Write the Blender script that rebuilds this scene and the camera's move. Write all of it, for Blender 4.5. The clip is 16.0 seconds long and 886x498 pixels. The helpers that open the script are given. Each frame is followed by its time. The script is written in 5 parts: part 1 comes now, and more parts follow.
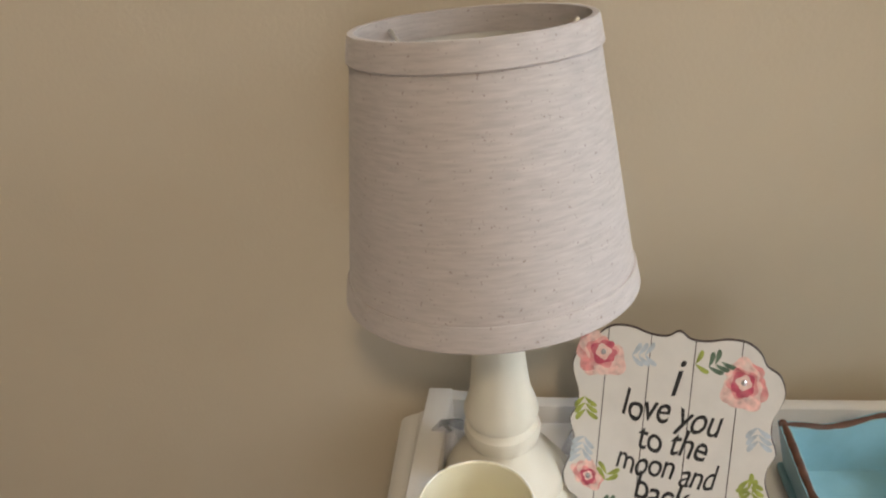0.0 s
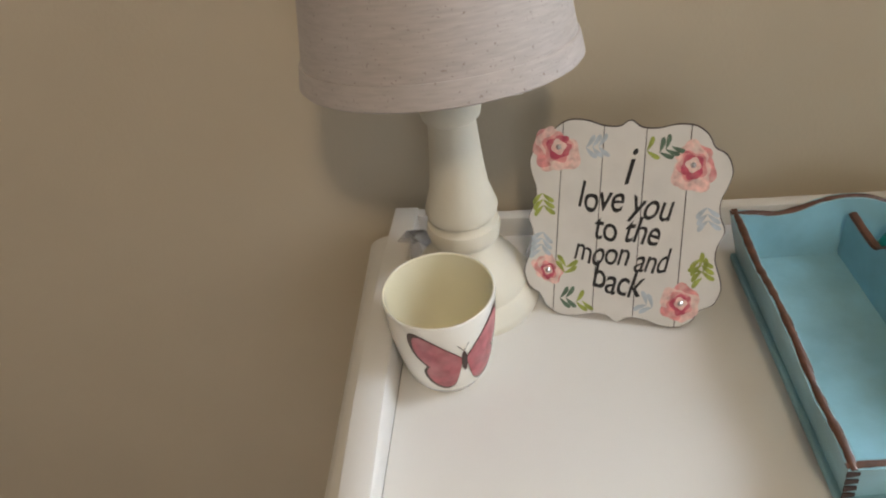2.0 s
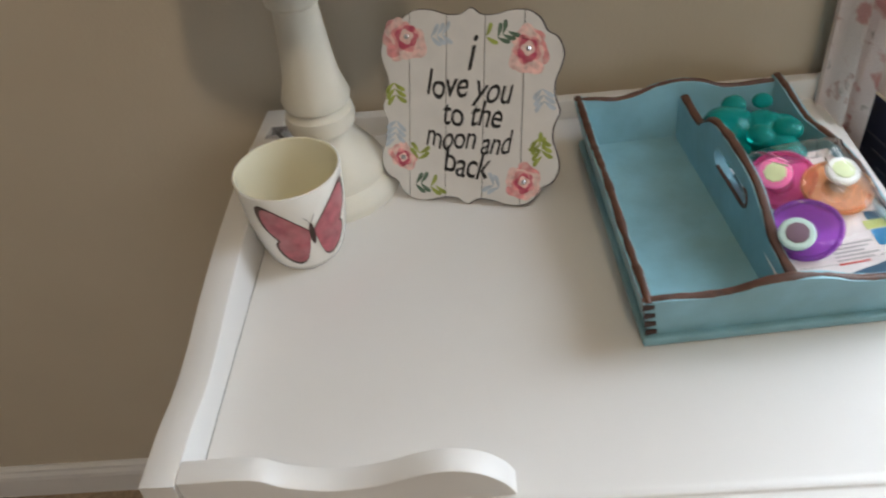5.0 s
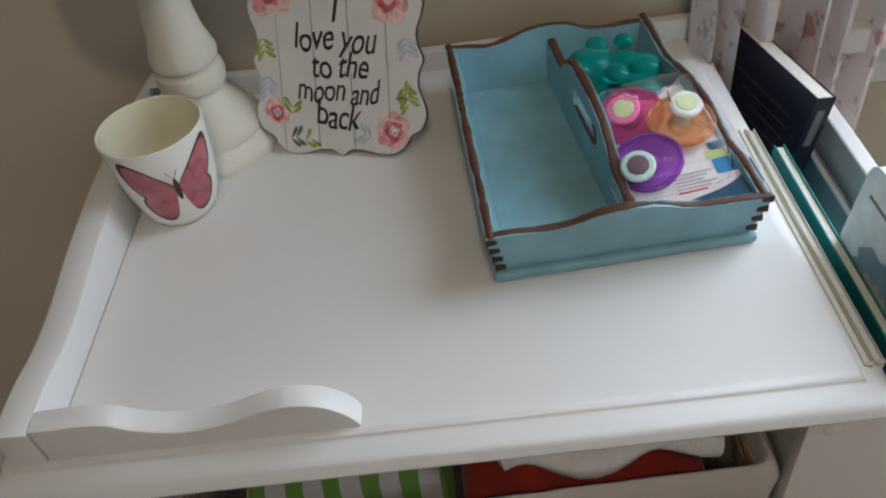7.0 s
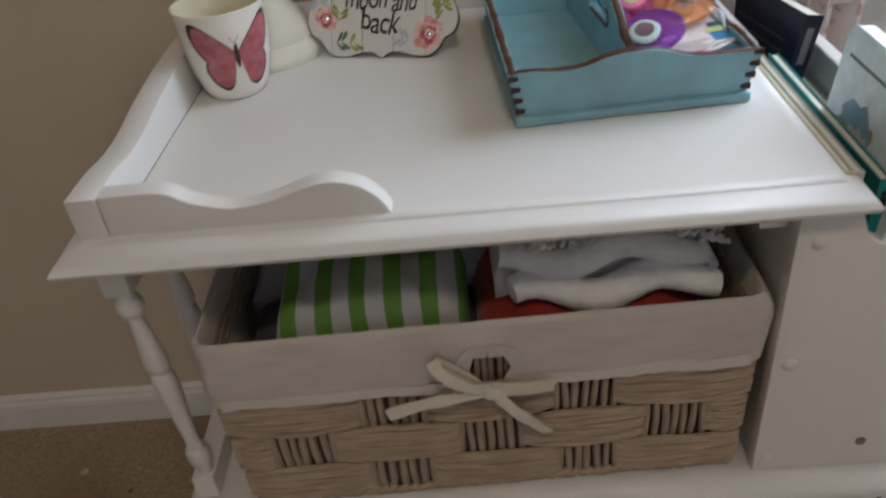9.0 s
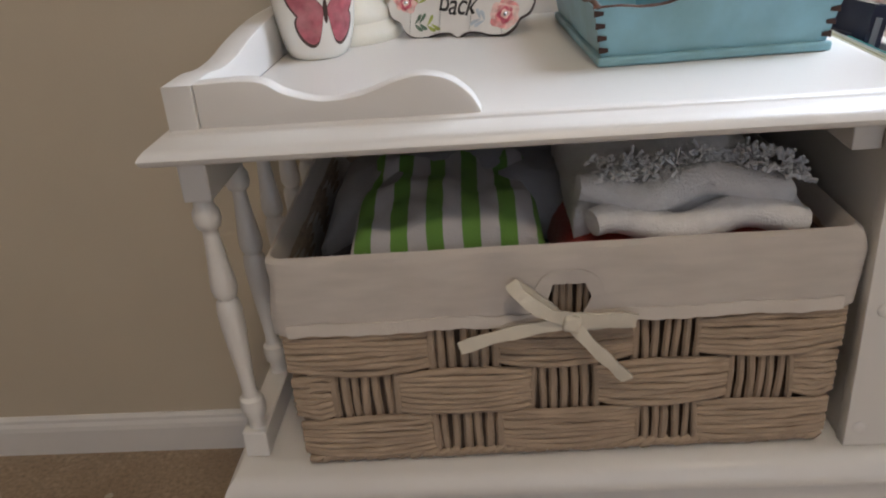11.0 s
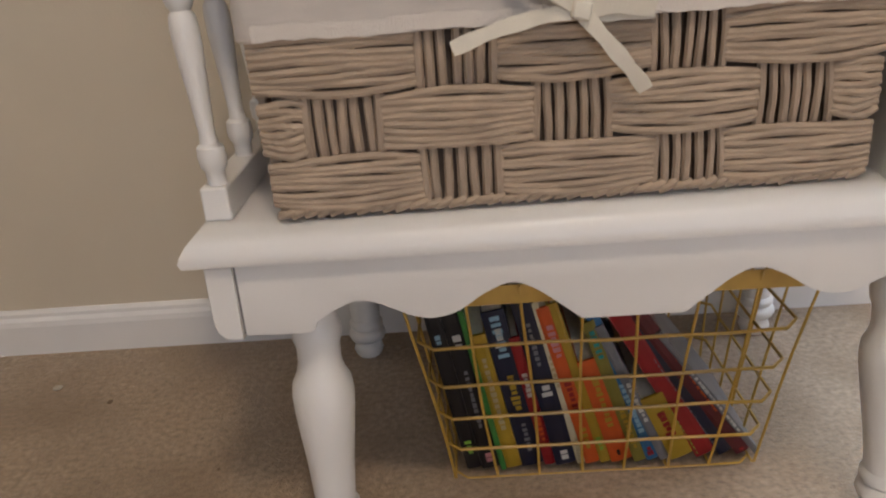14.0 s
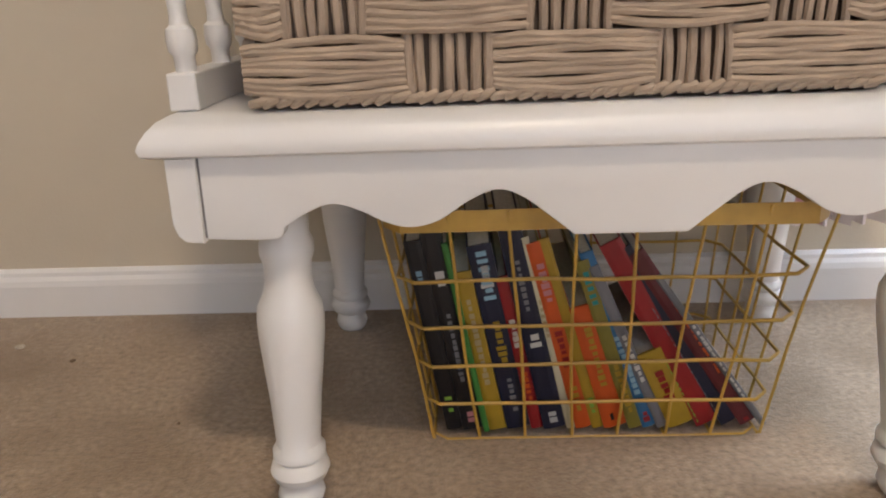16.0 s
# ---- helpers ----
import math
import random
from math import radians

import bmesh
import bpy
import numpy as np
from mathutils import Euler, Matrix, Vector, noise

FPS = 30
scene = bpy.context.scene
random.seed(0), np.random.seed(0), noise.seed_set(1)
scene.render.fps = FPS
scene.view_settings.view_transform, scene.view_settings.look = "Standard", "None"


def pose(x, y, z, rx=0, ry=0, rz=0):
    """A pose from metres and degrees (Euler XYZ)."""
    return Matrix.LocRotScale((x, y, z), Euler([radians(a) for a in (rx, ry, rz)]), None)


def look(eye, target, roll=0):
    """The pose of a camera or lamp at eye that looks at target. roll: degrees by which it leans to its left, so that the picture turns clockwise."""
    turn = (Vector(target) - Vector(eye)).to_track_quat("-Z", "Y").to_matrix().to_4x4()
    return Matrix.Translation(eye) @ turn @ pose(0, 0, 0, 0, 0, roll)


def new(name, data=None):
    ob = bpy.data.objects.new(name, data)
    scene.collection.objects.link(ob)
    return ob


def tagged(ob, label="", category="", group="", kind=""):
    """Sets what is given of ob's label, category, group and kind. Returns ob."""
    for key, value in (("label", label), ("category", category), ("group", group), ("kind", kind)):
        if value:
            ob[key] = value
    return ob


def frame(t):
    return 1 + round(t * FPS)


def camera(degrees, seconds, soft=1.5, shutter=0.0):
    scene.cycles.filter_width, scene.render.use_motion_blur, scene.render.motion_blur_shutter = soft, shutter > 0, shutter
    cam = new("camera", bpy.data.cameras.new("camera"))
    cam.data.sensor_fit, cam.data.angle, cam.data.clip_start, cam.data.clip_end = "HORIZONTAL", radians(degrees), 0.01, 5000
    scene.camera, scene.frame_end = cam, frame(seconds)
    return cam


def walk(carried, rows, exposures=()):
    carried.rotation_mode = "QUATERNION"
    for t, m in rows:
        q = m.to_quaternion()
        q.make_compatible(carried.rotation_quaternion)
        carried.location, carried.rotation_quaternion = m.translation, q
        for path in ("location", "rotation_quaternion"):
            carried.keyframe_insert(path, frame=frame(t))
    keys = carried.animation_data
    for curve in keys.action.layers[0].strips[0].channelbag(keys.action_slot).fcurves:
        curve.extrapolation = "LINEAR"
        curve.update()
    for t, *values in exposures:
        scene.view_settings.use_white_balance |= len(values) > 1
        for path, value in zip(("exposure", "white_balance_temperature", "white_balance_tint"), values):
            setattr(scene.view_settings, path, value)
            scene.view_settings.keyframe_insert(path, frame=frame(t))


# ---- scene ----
cam = camera(58.0, 16.0, 2.0, 0.4)
PATH = [
    (0, (0.086, -0.121, 1.128), (-0.152, 1.53, 0.025), -5.4),
    (0.5, (0.083, -0.129, 1.108), (-0.144, 1.495, -0.038), -5.2),
    (1, (0.084, -0.123, 1.094), (-0.117, 1.408, -0.177), -6.2),
    (1.5, (0.097, -0.159, 1.075), (-0.106, 1.368, -0.202), -7.0),
    (2, (0.107, -0.184, 1.063), (-0.108, 1.347, -0.206), -8.0),
    (2.5, (0.109, -0.196, 1.057), (-0.104, 1.331, -0.218), -7.9),
    (3, (0.111, -0.202, 1.048), (-0.094, 1.313, -0.241), -7.7),
    (3.5, (0.118, -0.209, 1.051), (-0.094, 1.302, -0.242), -8.1),
    (4, (0.131, -0.223, 1.043), (-0.066, 1.279, -0.263), -8.3),
    (4.5, (0.158, -0.238, 1.034), (0.007, 1.258, -0.285), -7.4),
    (5, (0.191, -0.255, 1.025), (0.066, 1.23, -0.309), -7.6),
    (5.2, (0.205, -0.263, 1.028), (0.098, 1.216, -0.314), -7.5),
    (7.3, (0.28, -0.288, 1.003), (0.193, 1.142, -0.392), -9.9),
    (7.5, (0.28, -0.303, 0.986), (0.193, 1.139, -0.398), -10.2),
    (8, (0.264, -0.36, 0.966), (0.244, 1.157, -0.337), -6.3),
    (8.5, (0.204, -0.41, 0.954), (0.23, 1.165, -0.278), -6.3),
    (9, (0.254, -0.46, 0.894), (0.155, 1.163, -0.27), -6.8),
    (9.5, (0.258, -0.507, 0.846), (0.039, 1.152, -0.25), -8.5),
    (9.7, (0.252, -0.52, 0.835), (0.022, 1.156, -0.232), -8.3),
    (12, (0.18, -0.539, 0.697), (0.136, 1.31, -0.063), -2.1),
    (12.5, (0.182, -0.537, 0.685), (0.148, 1.31, -0.081), -2.1),
    (13, (0.177, -0.541, 0.656), (0.136, 1.303, -0.117), -2.2),
    (13.5, (0.174, -0.547, 0.574), (0.134, 1.29, -0.215), -2.3),
    (14, (0.172, -0.554, 0.497), (0.103, 1.301, -0.246), -4.5),
    (14.5, (0.174, -0.551, 0.453), (0.108, 1.326, -0.236), -2.4),
    (15, (0.174, -0.544, 0.415), (0.106, 1.347, -0.232), -3.6),
    (15.5, (0.182, -0.546, 0.386), (0.097, 1.359, -0.219), -3.0),
    (16, (0.182, -0.544, 0.378), (0.108, 1.361, -0.227), -2.1),
]
EXPOSURES = [(0, -0.8, 6600, 10), (0.5, -0.95, 6600, 10), (2.5, -1.06, 6600, 10), (3.5, -1.1, 6550, 10), (5, -1.37, 6400, 10), (7.5, -1.82, 6080, 10), (8.5, -1.76, 6100, 11), (9.5, -1.66, 6250, 12), (12, -0.84, 6200, 14), (13, -0.62, 6150, 14), (14, -0.44, 6080, 14), (15, -0.27, 6080, 14), (16, -0.06, 6080, 14)]
walk(cam, [(t, look(eye, target, roll)) for t, eye, target, roll in PATH], EXPOSURES)

# ---- light ----
world = bpy.data.worlds.new("world")
scene.world = world
world.use_nodes = True
wn = world.node_tree.nodes
sky = wn.new("ShaderNodeTexSky")
sky.sky_type, sky.sun_disc = "NISHITA", False
sky.sun_elevation, sky.sun_rotation = radians(40), radians(30)
world.node_tree.links.new(sky.outputs["Color"], wn["Background"].inputs["Color"])
wn["Background"].inputs["Strength"].default_value = 0.1


def area(name, m, sx, sy, watts, colour):
    lamp = bpy.data.lights.new(name, "AREA")
    lamp.shape, lamp.size, lamp.size_y, lamp.energy, lamp.color = "RECTANGLE", sx, sy, watts, colour
    ob = new(name, lamp)
    ob.matrix_world = m
    return ob


# daylight in the seen window, in the room's second window behind the walk, and the warm ceiling light
area("window_daylight", look((1.305, 0.385, 1.24), (0.565, -0.465, 0.64)), 0.98, 1.25, 78, (0.80, 0.90, 1.0))
area("far_window_daylight", look((0.9, -3.45, 1.35), (0.2, 0.2, 0.6)), 1.3, 1.2, 24, (0.86, 0.91, 1.0))
area("ceiling_light_glow", look((0.40, -1.15, 2.36), (0.1, 0.3, 0.7)), 0.17, 0.17, 22, (1.0, 0.80, 0.55))


# ---- materials ----
def mat(name, colour, rough=0.6, metal=0.0, spread=0.08, scale=30.0, bump=0.0, bump_scale=200.0, coat=0.0, stretch=(1, 1, 1), second=None, second_scale=6.0, second_amount=0.5, sheen=0.0, per=0.0):
    """A procedural surface: colour varied at two scales, roughness varied, fine relief."""
    m = bpy.data.materials.new(name)
    m.use_nodes = True
    n, l = m.node_tree.nodes, m.node_tree.links
    b = n["Principled BSDF"]
    b.inputs["Metallic"].default_value = metal
    b.inputs["Coat Weight"].default_value = coat
    b.inputs["Sheen Weight"].default_value = sheen
    tc, mp = n.new("ShaderNodeTexCoord"), n.new("ShaderNodeMapping")
    mp.inputs["Scale"].default_value = stretch
    l.new(tc.outputs["Object"], mp.inputs["Vector"])
    fine, wide = n.new("ShaderNodeTexNoise"), n.new("ShaderNodeTexNoise")
    fine.inputs["Scale"].default_value, fine.inputs["Detail"].default_value = scale, 6
    wide.inputs["Scale"].default_value, wide.inputs["Detail"].default_value = second_scale, 4
    l.new(mp.outputs[0], fine.inputs["Vector"])
    l.new(tc.outputs["Object"], wide.inputs["Vector"])
    ramp = n.new("ShaderNodeValToRGB")
    lo = [max(0, c * (1 - spread)) for c in colour]
    hi = [min(1, c * (1 + spread)) for c in colour]
    ramp.color_ramp.elements[0].position, ramp.color_ramp.elements[1].position = 0.3, 0.7
    ramp.color_ramp.elements[0].color, ramp.color_ramp.elements[1].color = (*lo, 1), (*hi, 1)
    l.new(fine.outputs["Fac"], ramp.inputs["Fac"])
    out = ramp.outputs["Color"]
    other = second or [c * (1 - spread * 0.8) for c in colour]
    r2 = n.new("ShaderNodeMapRange")
    r2.inputs["From Min"].default_value, r2.inputs["From Max"].default_value, r2.inputs["To Max"].default_value = 0.45, 0.75, second_amount
    l.new(wide.outputs["Fac"], r2.inputs["Value"])
    mix = n.new("ShaderNodeMix")
    mix.data_type = "RGBA"
    l.new(r2.outputs[0], mix.inputs["Factor"])
    l.new(out, mix.inputs["A"])
    mix.inputs["B"].default_value = (*other, 1)
    out = mix.outputs["Result"]
    if per:
        info, hsv, mr = n.new("ShaderNodeObjectInfo"), n.new("ShaderNodeHueSaturation"), n.new("ShaderNodeMapRange")
        mr.inputs["To Min"].default_value, mr.inputs["To Max"].default_value = 1 - per, 1 + per
        l.new(info.outputs["Random"], mr.inputs["Value"])
        l.new(mr.outputs[0], hsv.inputs["Value"])
        l.new(out, hsv.inputs["Color"])
        out = hsv.outputs["Color"]
    l.new(out, b.inputs["Base Color"])
    rr = n.new("ShaderNodeMapRange")
    rr.inputs["To Min"].default_value, rr.inputs["To Max"].default_value = max(0.02, rough - 0.07), min(1, rough + 0.07)
    l.new(wide.outputs["Fac"], rr.inputs["Value"])
    l.new(rr.outputs[0], b.inputs["Roughness"])
    if bump:
        bn, bp = n.new("ShaderNodeTexNoise"), n.new("ShaderNodeBump")
        bn.inputs["Scale"].default_value, bn.inputs["Detail"].default_value = bump_scale, 5
        bp.inputs["Strength"].default_value, bp.inputs["Distance"].default_value = min(1, bump), 0.002
        l.new(mp.outputs[0], bn.inputs["Vector"])
        l.new(bn.outputs["Fac"], bp.inputs["Height"])
        l.new(bp.outputs[0], b.inputs["Normal"])
    return m


def flecked(name, ground, fleck, amount=0.62):
    """Linen: woven threads running both ways, small dark slubs and streaks."""
    m = mat(name, ground, 0.9, spread=0.1, scale=60, stretch=(1, 1, 8), sheen=0.2)
    n, l = m.node_tree.nodes, m.node_tree.links
    b = n["Principled BSDF"]
    base = b.inputs["Base Color"].links[0].from_socket
    tc = n.new("ShaderNodeTexCoord")
    v = n.new("ShaderNodeTexNoise")
    v.inputs["Scale"].default_value, v.inputs["Detail"].default_value = 480, 3
    l.new(tc.outputs["Object"], v.inputs["Vector"])
    mr = n.new("ShaderNodeMapRange")
    mr.inputs["From Min"].default_value, mr.inputs["From Max"].default_value = amount, amount + 0.06
    l.new(v.outputs["Fac"], mr.inputs["Value"])
    mix = n.new("ShaderNodeMix")
    mix.data_type = "RGBA"
    l.new(mr.outputs[0], mix.inputs["Factor"])
    l.new(base, mix.inputs["A"])
    mix.inputs["B"].default_value = (*fleck, 1)
    w1 = n.new("ShaderNodeTexNoise")
    mp = n.new("ShaderNodeMapping")
    mp.inputs["Scale"].default_value = (45, 45, 420)
    l.new(tc.outputs["Object"], mp.inputs["Vector"])
    l.new(mp.outputs[0], w1.inputs["Vector"])
    w1.inputs["Scale"].default_value = 1.6
    streak = n.new("ShaderNodeMapRange")
    streak.inputs["From Min"].default_value, streak.inputs["From Max"].default_value = 0.35, 0.75
    streak.inputs["To Min"].default_value, streak.inputs["To Max"].default_value = 1.03, 0.94
    l.new(w1.outputs["Fac"], streak.inputs["Value"])
    hsv = n.new("ShaderNodeHueSaturation")
    l.new(streak.outputs[0], hsv.inputs["Value"])
    l.new(mix.outputs["Result"], hsv.inputs["Color"])
    l.new(hsv.outputs["Color"], b.inputs["Base Color"])
    bp = n.new("ShaderNodeBump")
    bp.inputs["Strength"].default_value, bp.inputs["Distance"].default_value = 0.3, 0.0006
    l.new(w1.outputs["Fac"], bp.inputs["Height"])
    l.new(bp.outputs[0], b.inputs["Normal"])
    return m


def glassy(name, colour, rough=0.08, amount=0.9):
    m = bpy.data.materials.new(name)
    m.use_nodes = True
    b = m.node_tree.nodes["Principled BSDF"]
    b.inputs["Base Color"].default_value = (*colour, 1)
    b.inputs["Roughness"].default_value = rough
    b.inputs["Transmission Weight"].default_value = amount
    b.inputs["IOR"].default_value = 1.25
    return m


WALL = mat("wall_paint", (0.59, 0.515, 0.40), 0.75, spread=0.02, scale=8, bump=0.12, bump_scale=260, second_scale=2, second_amount=0.3)
CEIL = mat("ceiling_paint", (0.78, 0.76, 0.72), 0.9, spread=0.02)
TRIM = mat("trim_paint", (0.78, 0.76, 0.74), 0.4, spread=0.03, scale=12, bump=0.08, bump_scale=90)
PAINT = mat("white_furniture_paint", (0.75, 0.73, 0.705), 0.36, spread=0.014, scale=14, second_scale=7, second_amount=0.4)
GAP = mat("joint_shadow_line", (0.2, 0.19, 0.185), 0.9)
CARPET = mat("carpet_pile", (0.345, 0.253, 0.168), 1.0, spread=0.3, scale=150, bump=0.9, bump_scale=330, second=(0.215, 0.142, 0.080), second_scale=7, second_amount=0.9, sheen=0.3)
LINEN = flecked("flecked_linen", (0.475, 0.425, 0.405), (0.30, 0.24, 0.225), 0.655)
LINING = mat("shade_lining", (0.6, 0.58, 0.54), 0.8)
CREAM = mat("cream_lamp_paint", (0.74, 0.70, 0.60), 0.45, spread=0.05, scale=20, bump=0.2, bump_scale=60)
METAL = mat("dull_steel", (0.55, 0.54, 0.52), 0.35, metal=1.0)
PORCELAIN = mat("porcelain", (0.86, 0.835, 0.775), 0.16, spread=0.01, coat=0.4)
WING = mat("butterfly_pink", (0.42, 0.105, 0.13), 0.3, spread=0.3, scale=110, second=(0.52, 0.22, 0.23), second_scale=60, second_amount=0.8)
WINGEDGE = mat("butterfly_brown", (0.06, 0.03, 0.022), 0.3, spread=0.3, scale=150)
INK = mat("black_ink", (0.014, 0.013, 0.014), 0.5)
BOARD = mat("white_board_paint", (0.69, 0.665, 0.635), 0.55, spread=0.04, scale=50, bump=0.12, stretch=(1, 1, 0.2))
BOARDEDGE = mat("dark_board_edge", (0.07, 0.05, 0.05), 0.6)
ROSE = [mat("rose_" + s, c, 0.55, spread=0.3, scale=170, second=d, second_scale=110, second_amount=0.9) for s, c, d in (("deep", (0.5, 0.07, 0.12), (0.64, 0.22, 0.24)), ("mid", (0.68, 0.27, 0.27), (0.76, 0.5, 0.46)), ("pale", (0.77, 0.50, 0.46), (0.79, 0.66, 0.6)))]
LEAFGREEN = mat("leaf_green", (0.33, 0.38, 0.08), 0.55, spread=0.35, scale=120)
LEAFDARK = mat("leaf_dark", (0.1, 0.16, 0.11), 0.55, spread=0.35, scale=120)
LEAFBLUE = mat("leaf_blue_grey", (0.47, 0.53, 0.59), 0.55, spread=0.2, scale=120)
GEM = mat("gem_glass", (0.75, 0.75, 0.78), 0.08, metal=0.6)
AQUA = mat("aqua_paint", (0.24, 0.45, 0.525), 0.38, spread=0.13, scale=30, bump=0.2, bump_scale=80, second=(0.205, 0.355, 0.365), second_scale=17, second_amount=0.75)
CUPIN = mat("cream_glaze", (0.83, 0.78, 0.60), 0.2, spread=0.02, coat=0.3)
RUST = mat("worn_brown_edge", (0.085, 0.033, 0.018), 0.5, spread=0.4, scale=120)
JOINT = mat("dark_dovetail", (0.045, 0.02, 0.015), 0.7)
LINER = mat("liner_cloth", (0.66, 0.605, 0.555), 0.95, spread=0.07, scale=22, bump=0.6, bump_scale=700, stretch=(1, 1, 5), second=(0.56, 0.51, 0.49), second_scale=14, second_amount=0.55, sheen=0.2)
HEM = mat("pale_hem_cloth", (0.675, 0.62, 0.565), 0.95, spread=0.05, scale=30, bump=0.5, bump_scale=700)
RIBBON = mat("cream_tape", (0.72, 0.67, 0.57), 0.9, spread=0.05, scale=60, bump=0.4, bump_scale=900)
ROPE = mat("paper_rope", (0.44, 0.34, 0.25), 0.85, spread=0.2, scale=90, bump=0.7, bump_scale=350, stretch=(0.4, 1, 3), second=(0.33, 0.25, 0.19), second_scale=22, second_amount=0.6)
ROPEV = mat("paper_rope_upright", (0.40, 0.308, 0.23), 0.85, spread=0.2, scale=90, bump=0.7, bump_scale=350, stretch=(3, 1, 0.4))
# dark brown that carries the shade inside the basket
INSHADE = mat("basket_inside_shade", (0.1, 0.07, 0.05), 0.9)
TOWEL = mat("white_towel", (0.88, 0.87, 0.88), 1.0, spread=0.06, scale=90, bump=1.0, bump_scale=600, sheen=0.4)
REDCLOTH = mat("red_cloth", (0.29, 0.022, 0.016), 0.95, spread=0.2, scale=40, bump=0.5, bump_scale=500, sheen=0.3)
DARKCLOTH = mat("dark_cloth", (0.06, 0.055, 0.06), 0.95, spread=0.2, bump=0.5, bump_scale=400)
GREYCLOTH = mat("grey_cloth", (0.3, 0.3, 0.32), 0.95, spread=0.1, bump=0.5, bump_scale=400)
GOLDWIRE = mat("mustard_wire", (0.48, 0.29, 0.045), 0.4, spread=0.12, scale=60, coat=0.2)
PAPER = mat("book_pages", (0.72, 0.69, 0.6), 0.85, spread=0.1, scale=300, stretch=(1, 1, 0.05))


def plain(name, colour, rough=0.4):
    return mat(name, colour, rough, spread=0.1, scale=70, second_scale=25, second_amount=0.3)


# ---- mesh helpers ----
def part(name, bm, material, parent=None, label="", smooth=False):
    """Links a bmesh as one mesh object, under a thing or part."""
    me = bpy.data.meshes.new(name)
    bmesh.ops.recalc_face_normals(bm, faces=bm.faces)
    if smooth:
        for fc in bm.faces:
            fc.smooth = True
    bm.to_mesh(me)
    bm.free()
    if material:
        me.materials.append(material)
    ob = new(name, me)
    if smooth:
        try:
            me.set_sharp_from_angle(angle=radians(40))
        except AttributeError:
            pass
    if parent:
        ob.parent = parent
        ob.matrix_parent_inverse = Matrix.Identity(4)
    if label:
        ob["label"] = label
    return ob


def thing(name, label, category, group="", m=None, kind=""):
    ob = new(name)
    ob.empty_display_size = 0.02
    if m is not None:
        ob.matrix_world = m
    return tagged(ob, label, category, group, kind)


def add_box(bm, x0, x1, y0, y1, z0, z1, bevel=0.0, segments=2, m=None):
    """A bevelled box, joined into bm."""
    b = bmesh.new()
    bmesh.ops.create_cube(b, size=1)
    bmesh.ops.transform(b, matrix=Matrix.Translation(((x0 + x1) / 2, (y0 + y1) / 2, (z0 + z1) / 2)) @ Matrix.Diagonal((x1 - x0, y1 - y0, z1 - z0, 1)), verts=b.verts)
    if bevel:
        bmesh.ops.bevel(b, geom=b.edges[:], offset=bevel, segments=segments, affect="EDGES", profile=0.5)
    if m is not None:
        bmesh.ops.transform(b, matrix=m, verts=b.verts)
    return join(bm, b)


def join(bm, b):
    b.verts.index_update()
    made = [bm.verts.new(v.co) for v in b.verts]
    for fc in b.faces:
        try:
            bm.faces.new([made[v.index] for v in fc.verts])
        except ValueError:
            pass
    b.free()
    return bm


def box(x0, x1, y0, y1, z0, z1, bevel=0.0, segments=2, m=None):
    return add_box(bmesh.new(), x0, x1, y0, y1, z0, z1, bevel, segments, m)


def loft(rings, closed=True, cap=True):
    """Faces between rings of points."""
    bm = bmesh.new()
    rows = [[bm.verts.new(p) for p in ring] for ring in rings]
    n = len(rows[0])
    for a, b in zip(rows, rows[1:]):
        for i in range(n if closed else n - 1):
            j = (i + 1) % n
            bm.faces.new((a[i], a[j], b[j], b[i]))
    if cap and closed:
        bm.faces.new(rows[0][::-1])
        bm.faces.new(rows[-1])
    return bm


def lathe(profile, segments=40, cap=True, at=(0, 0, 0), shear=(0, 0)):
    """Turned shape from (radius, height) pairs about the upright axis; shear slants it."""
    rings = []
    for r, z in profile:
        rings.append([(at[0] + shear[0] * z + r * math.cos(2 * math.pi * i / segments), at[1] + shear[1] * z + r * math.sin(2 * math.pi * i / segments), at[2] + z) for i in range(segments)])
    return loft(rings, True, cap)


def smooth_line(points, steps=6, closed=False):
    """Catmull-Rom through points."""
    pts = [Vector(p) for p in points]
    n, out = len(pts), []
    last = n if closed else n - 1
    for i in range(last):
        p1, p2 = pts[i], pts[(i + 1) % n]
        p0 = pts[(i - 1) % n] if closed or i > 0 else p1
        p3 = pts[(i + 2) % n] if closed or i + 2 < n else p2
        for s in range(steps):
            t = s / steps
            out.append(0.5 * ((2 * p1) + (p2 - p0) * t + (2 * p0 - 5 * p1 + 4 * p2 - p3) * t * t + (3 * p1 - p0 - 3 * p2 + p3) * t ** 3))
    if not closed:
        out.append(pts[-1])
    return out


def tube(bm, line, radius, sides=6, taper=None, flat=1.0):
    """A round or flattened cord along a line of points."""
    line = [Vector(p) for p in line]
    rings, up0 = [], None
    for i, p in enumerate(line):
        d = (line[min(i + 1, len(line) - 1)] - line[max(i - 1, 0)]).normalized()
        up = Vector((0, 0, 1)) if abs(d.z) < 0.9 else Vector((0, 1, 0))
        if up0 is not None and abs(up0.dot(d)) < 0.9:
            up = up0
        side = d.cross(up).normalized()
        up = side.cross(d).normalized()
        up0 = up
        r = radius * (taper[i] if taper else 1)
        rings.append([p + side * r * math.cos(2 * math.pi * k / sides) + up * r * flat * math.sin(2 * math.pi * k / sides) for k in range(sides)])
    return join(bm, loft(rings))


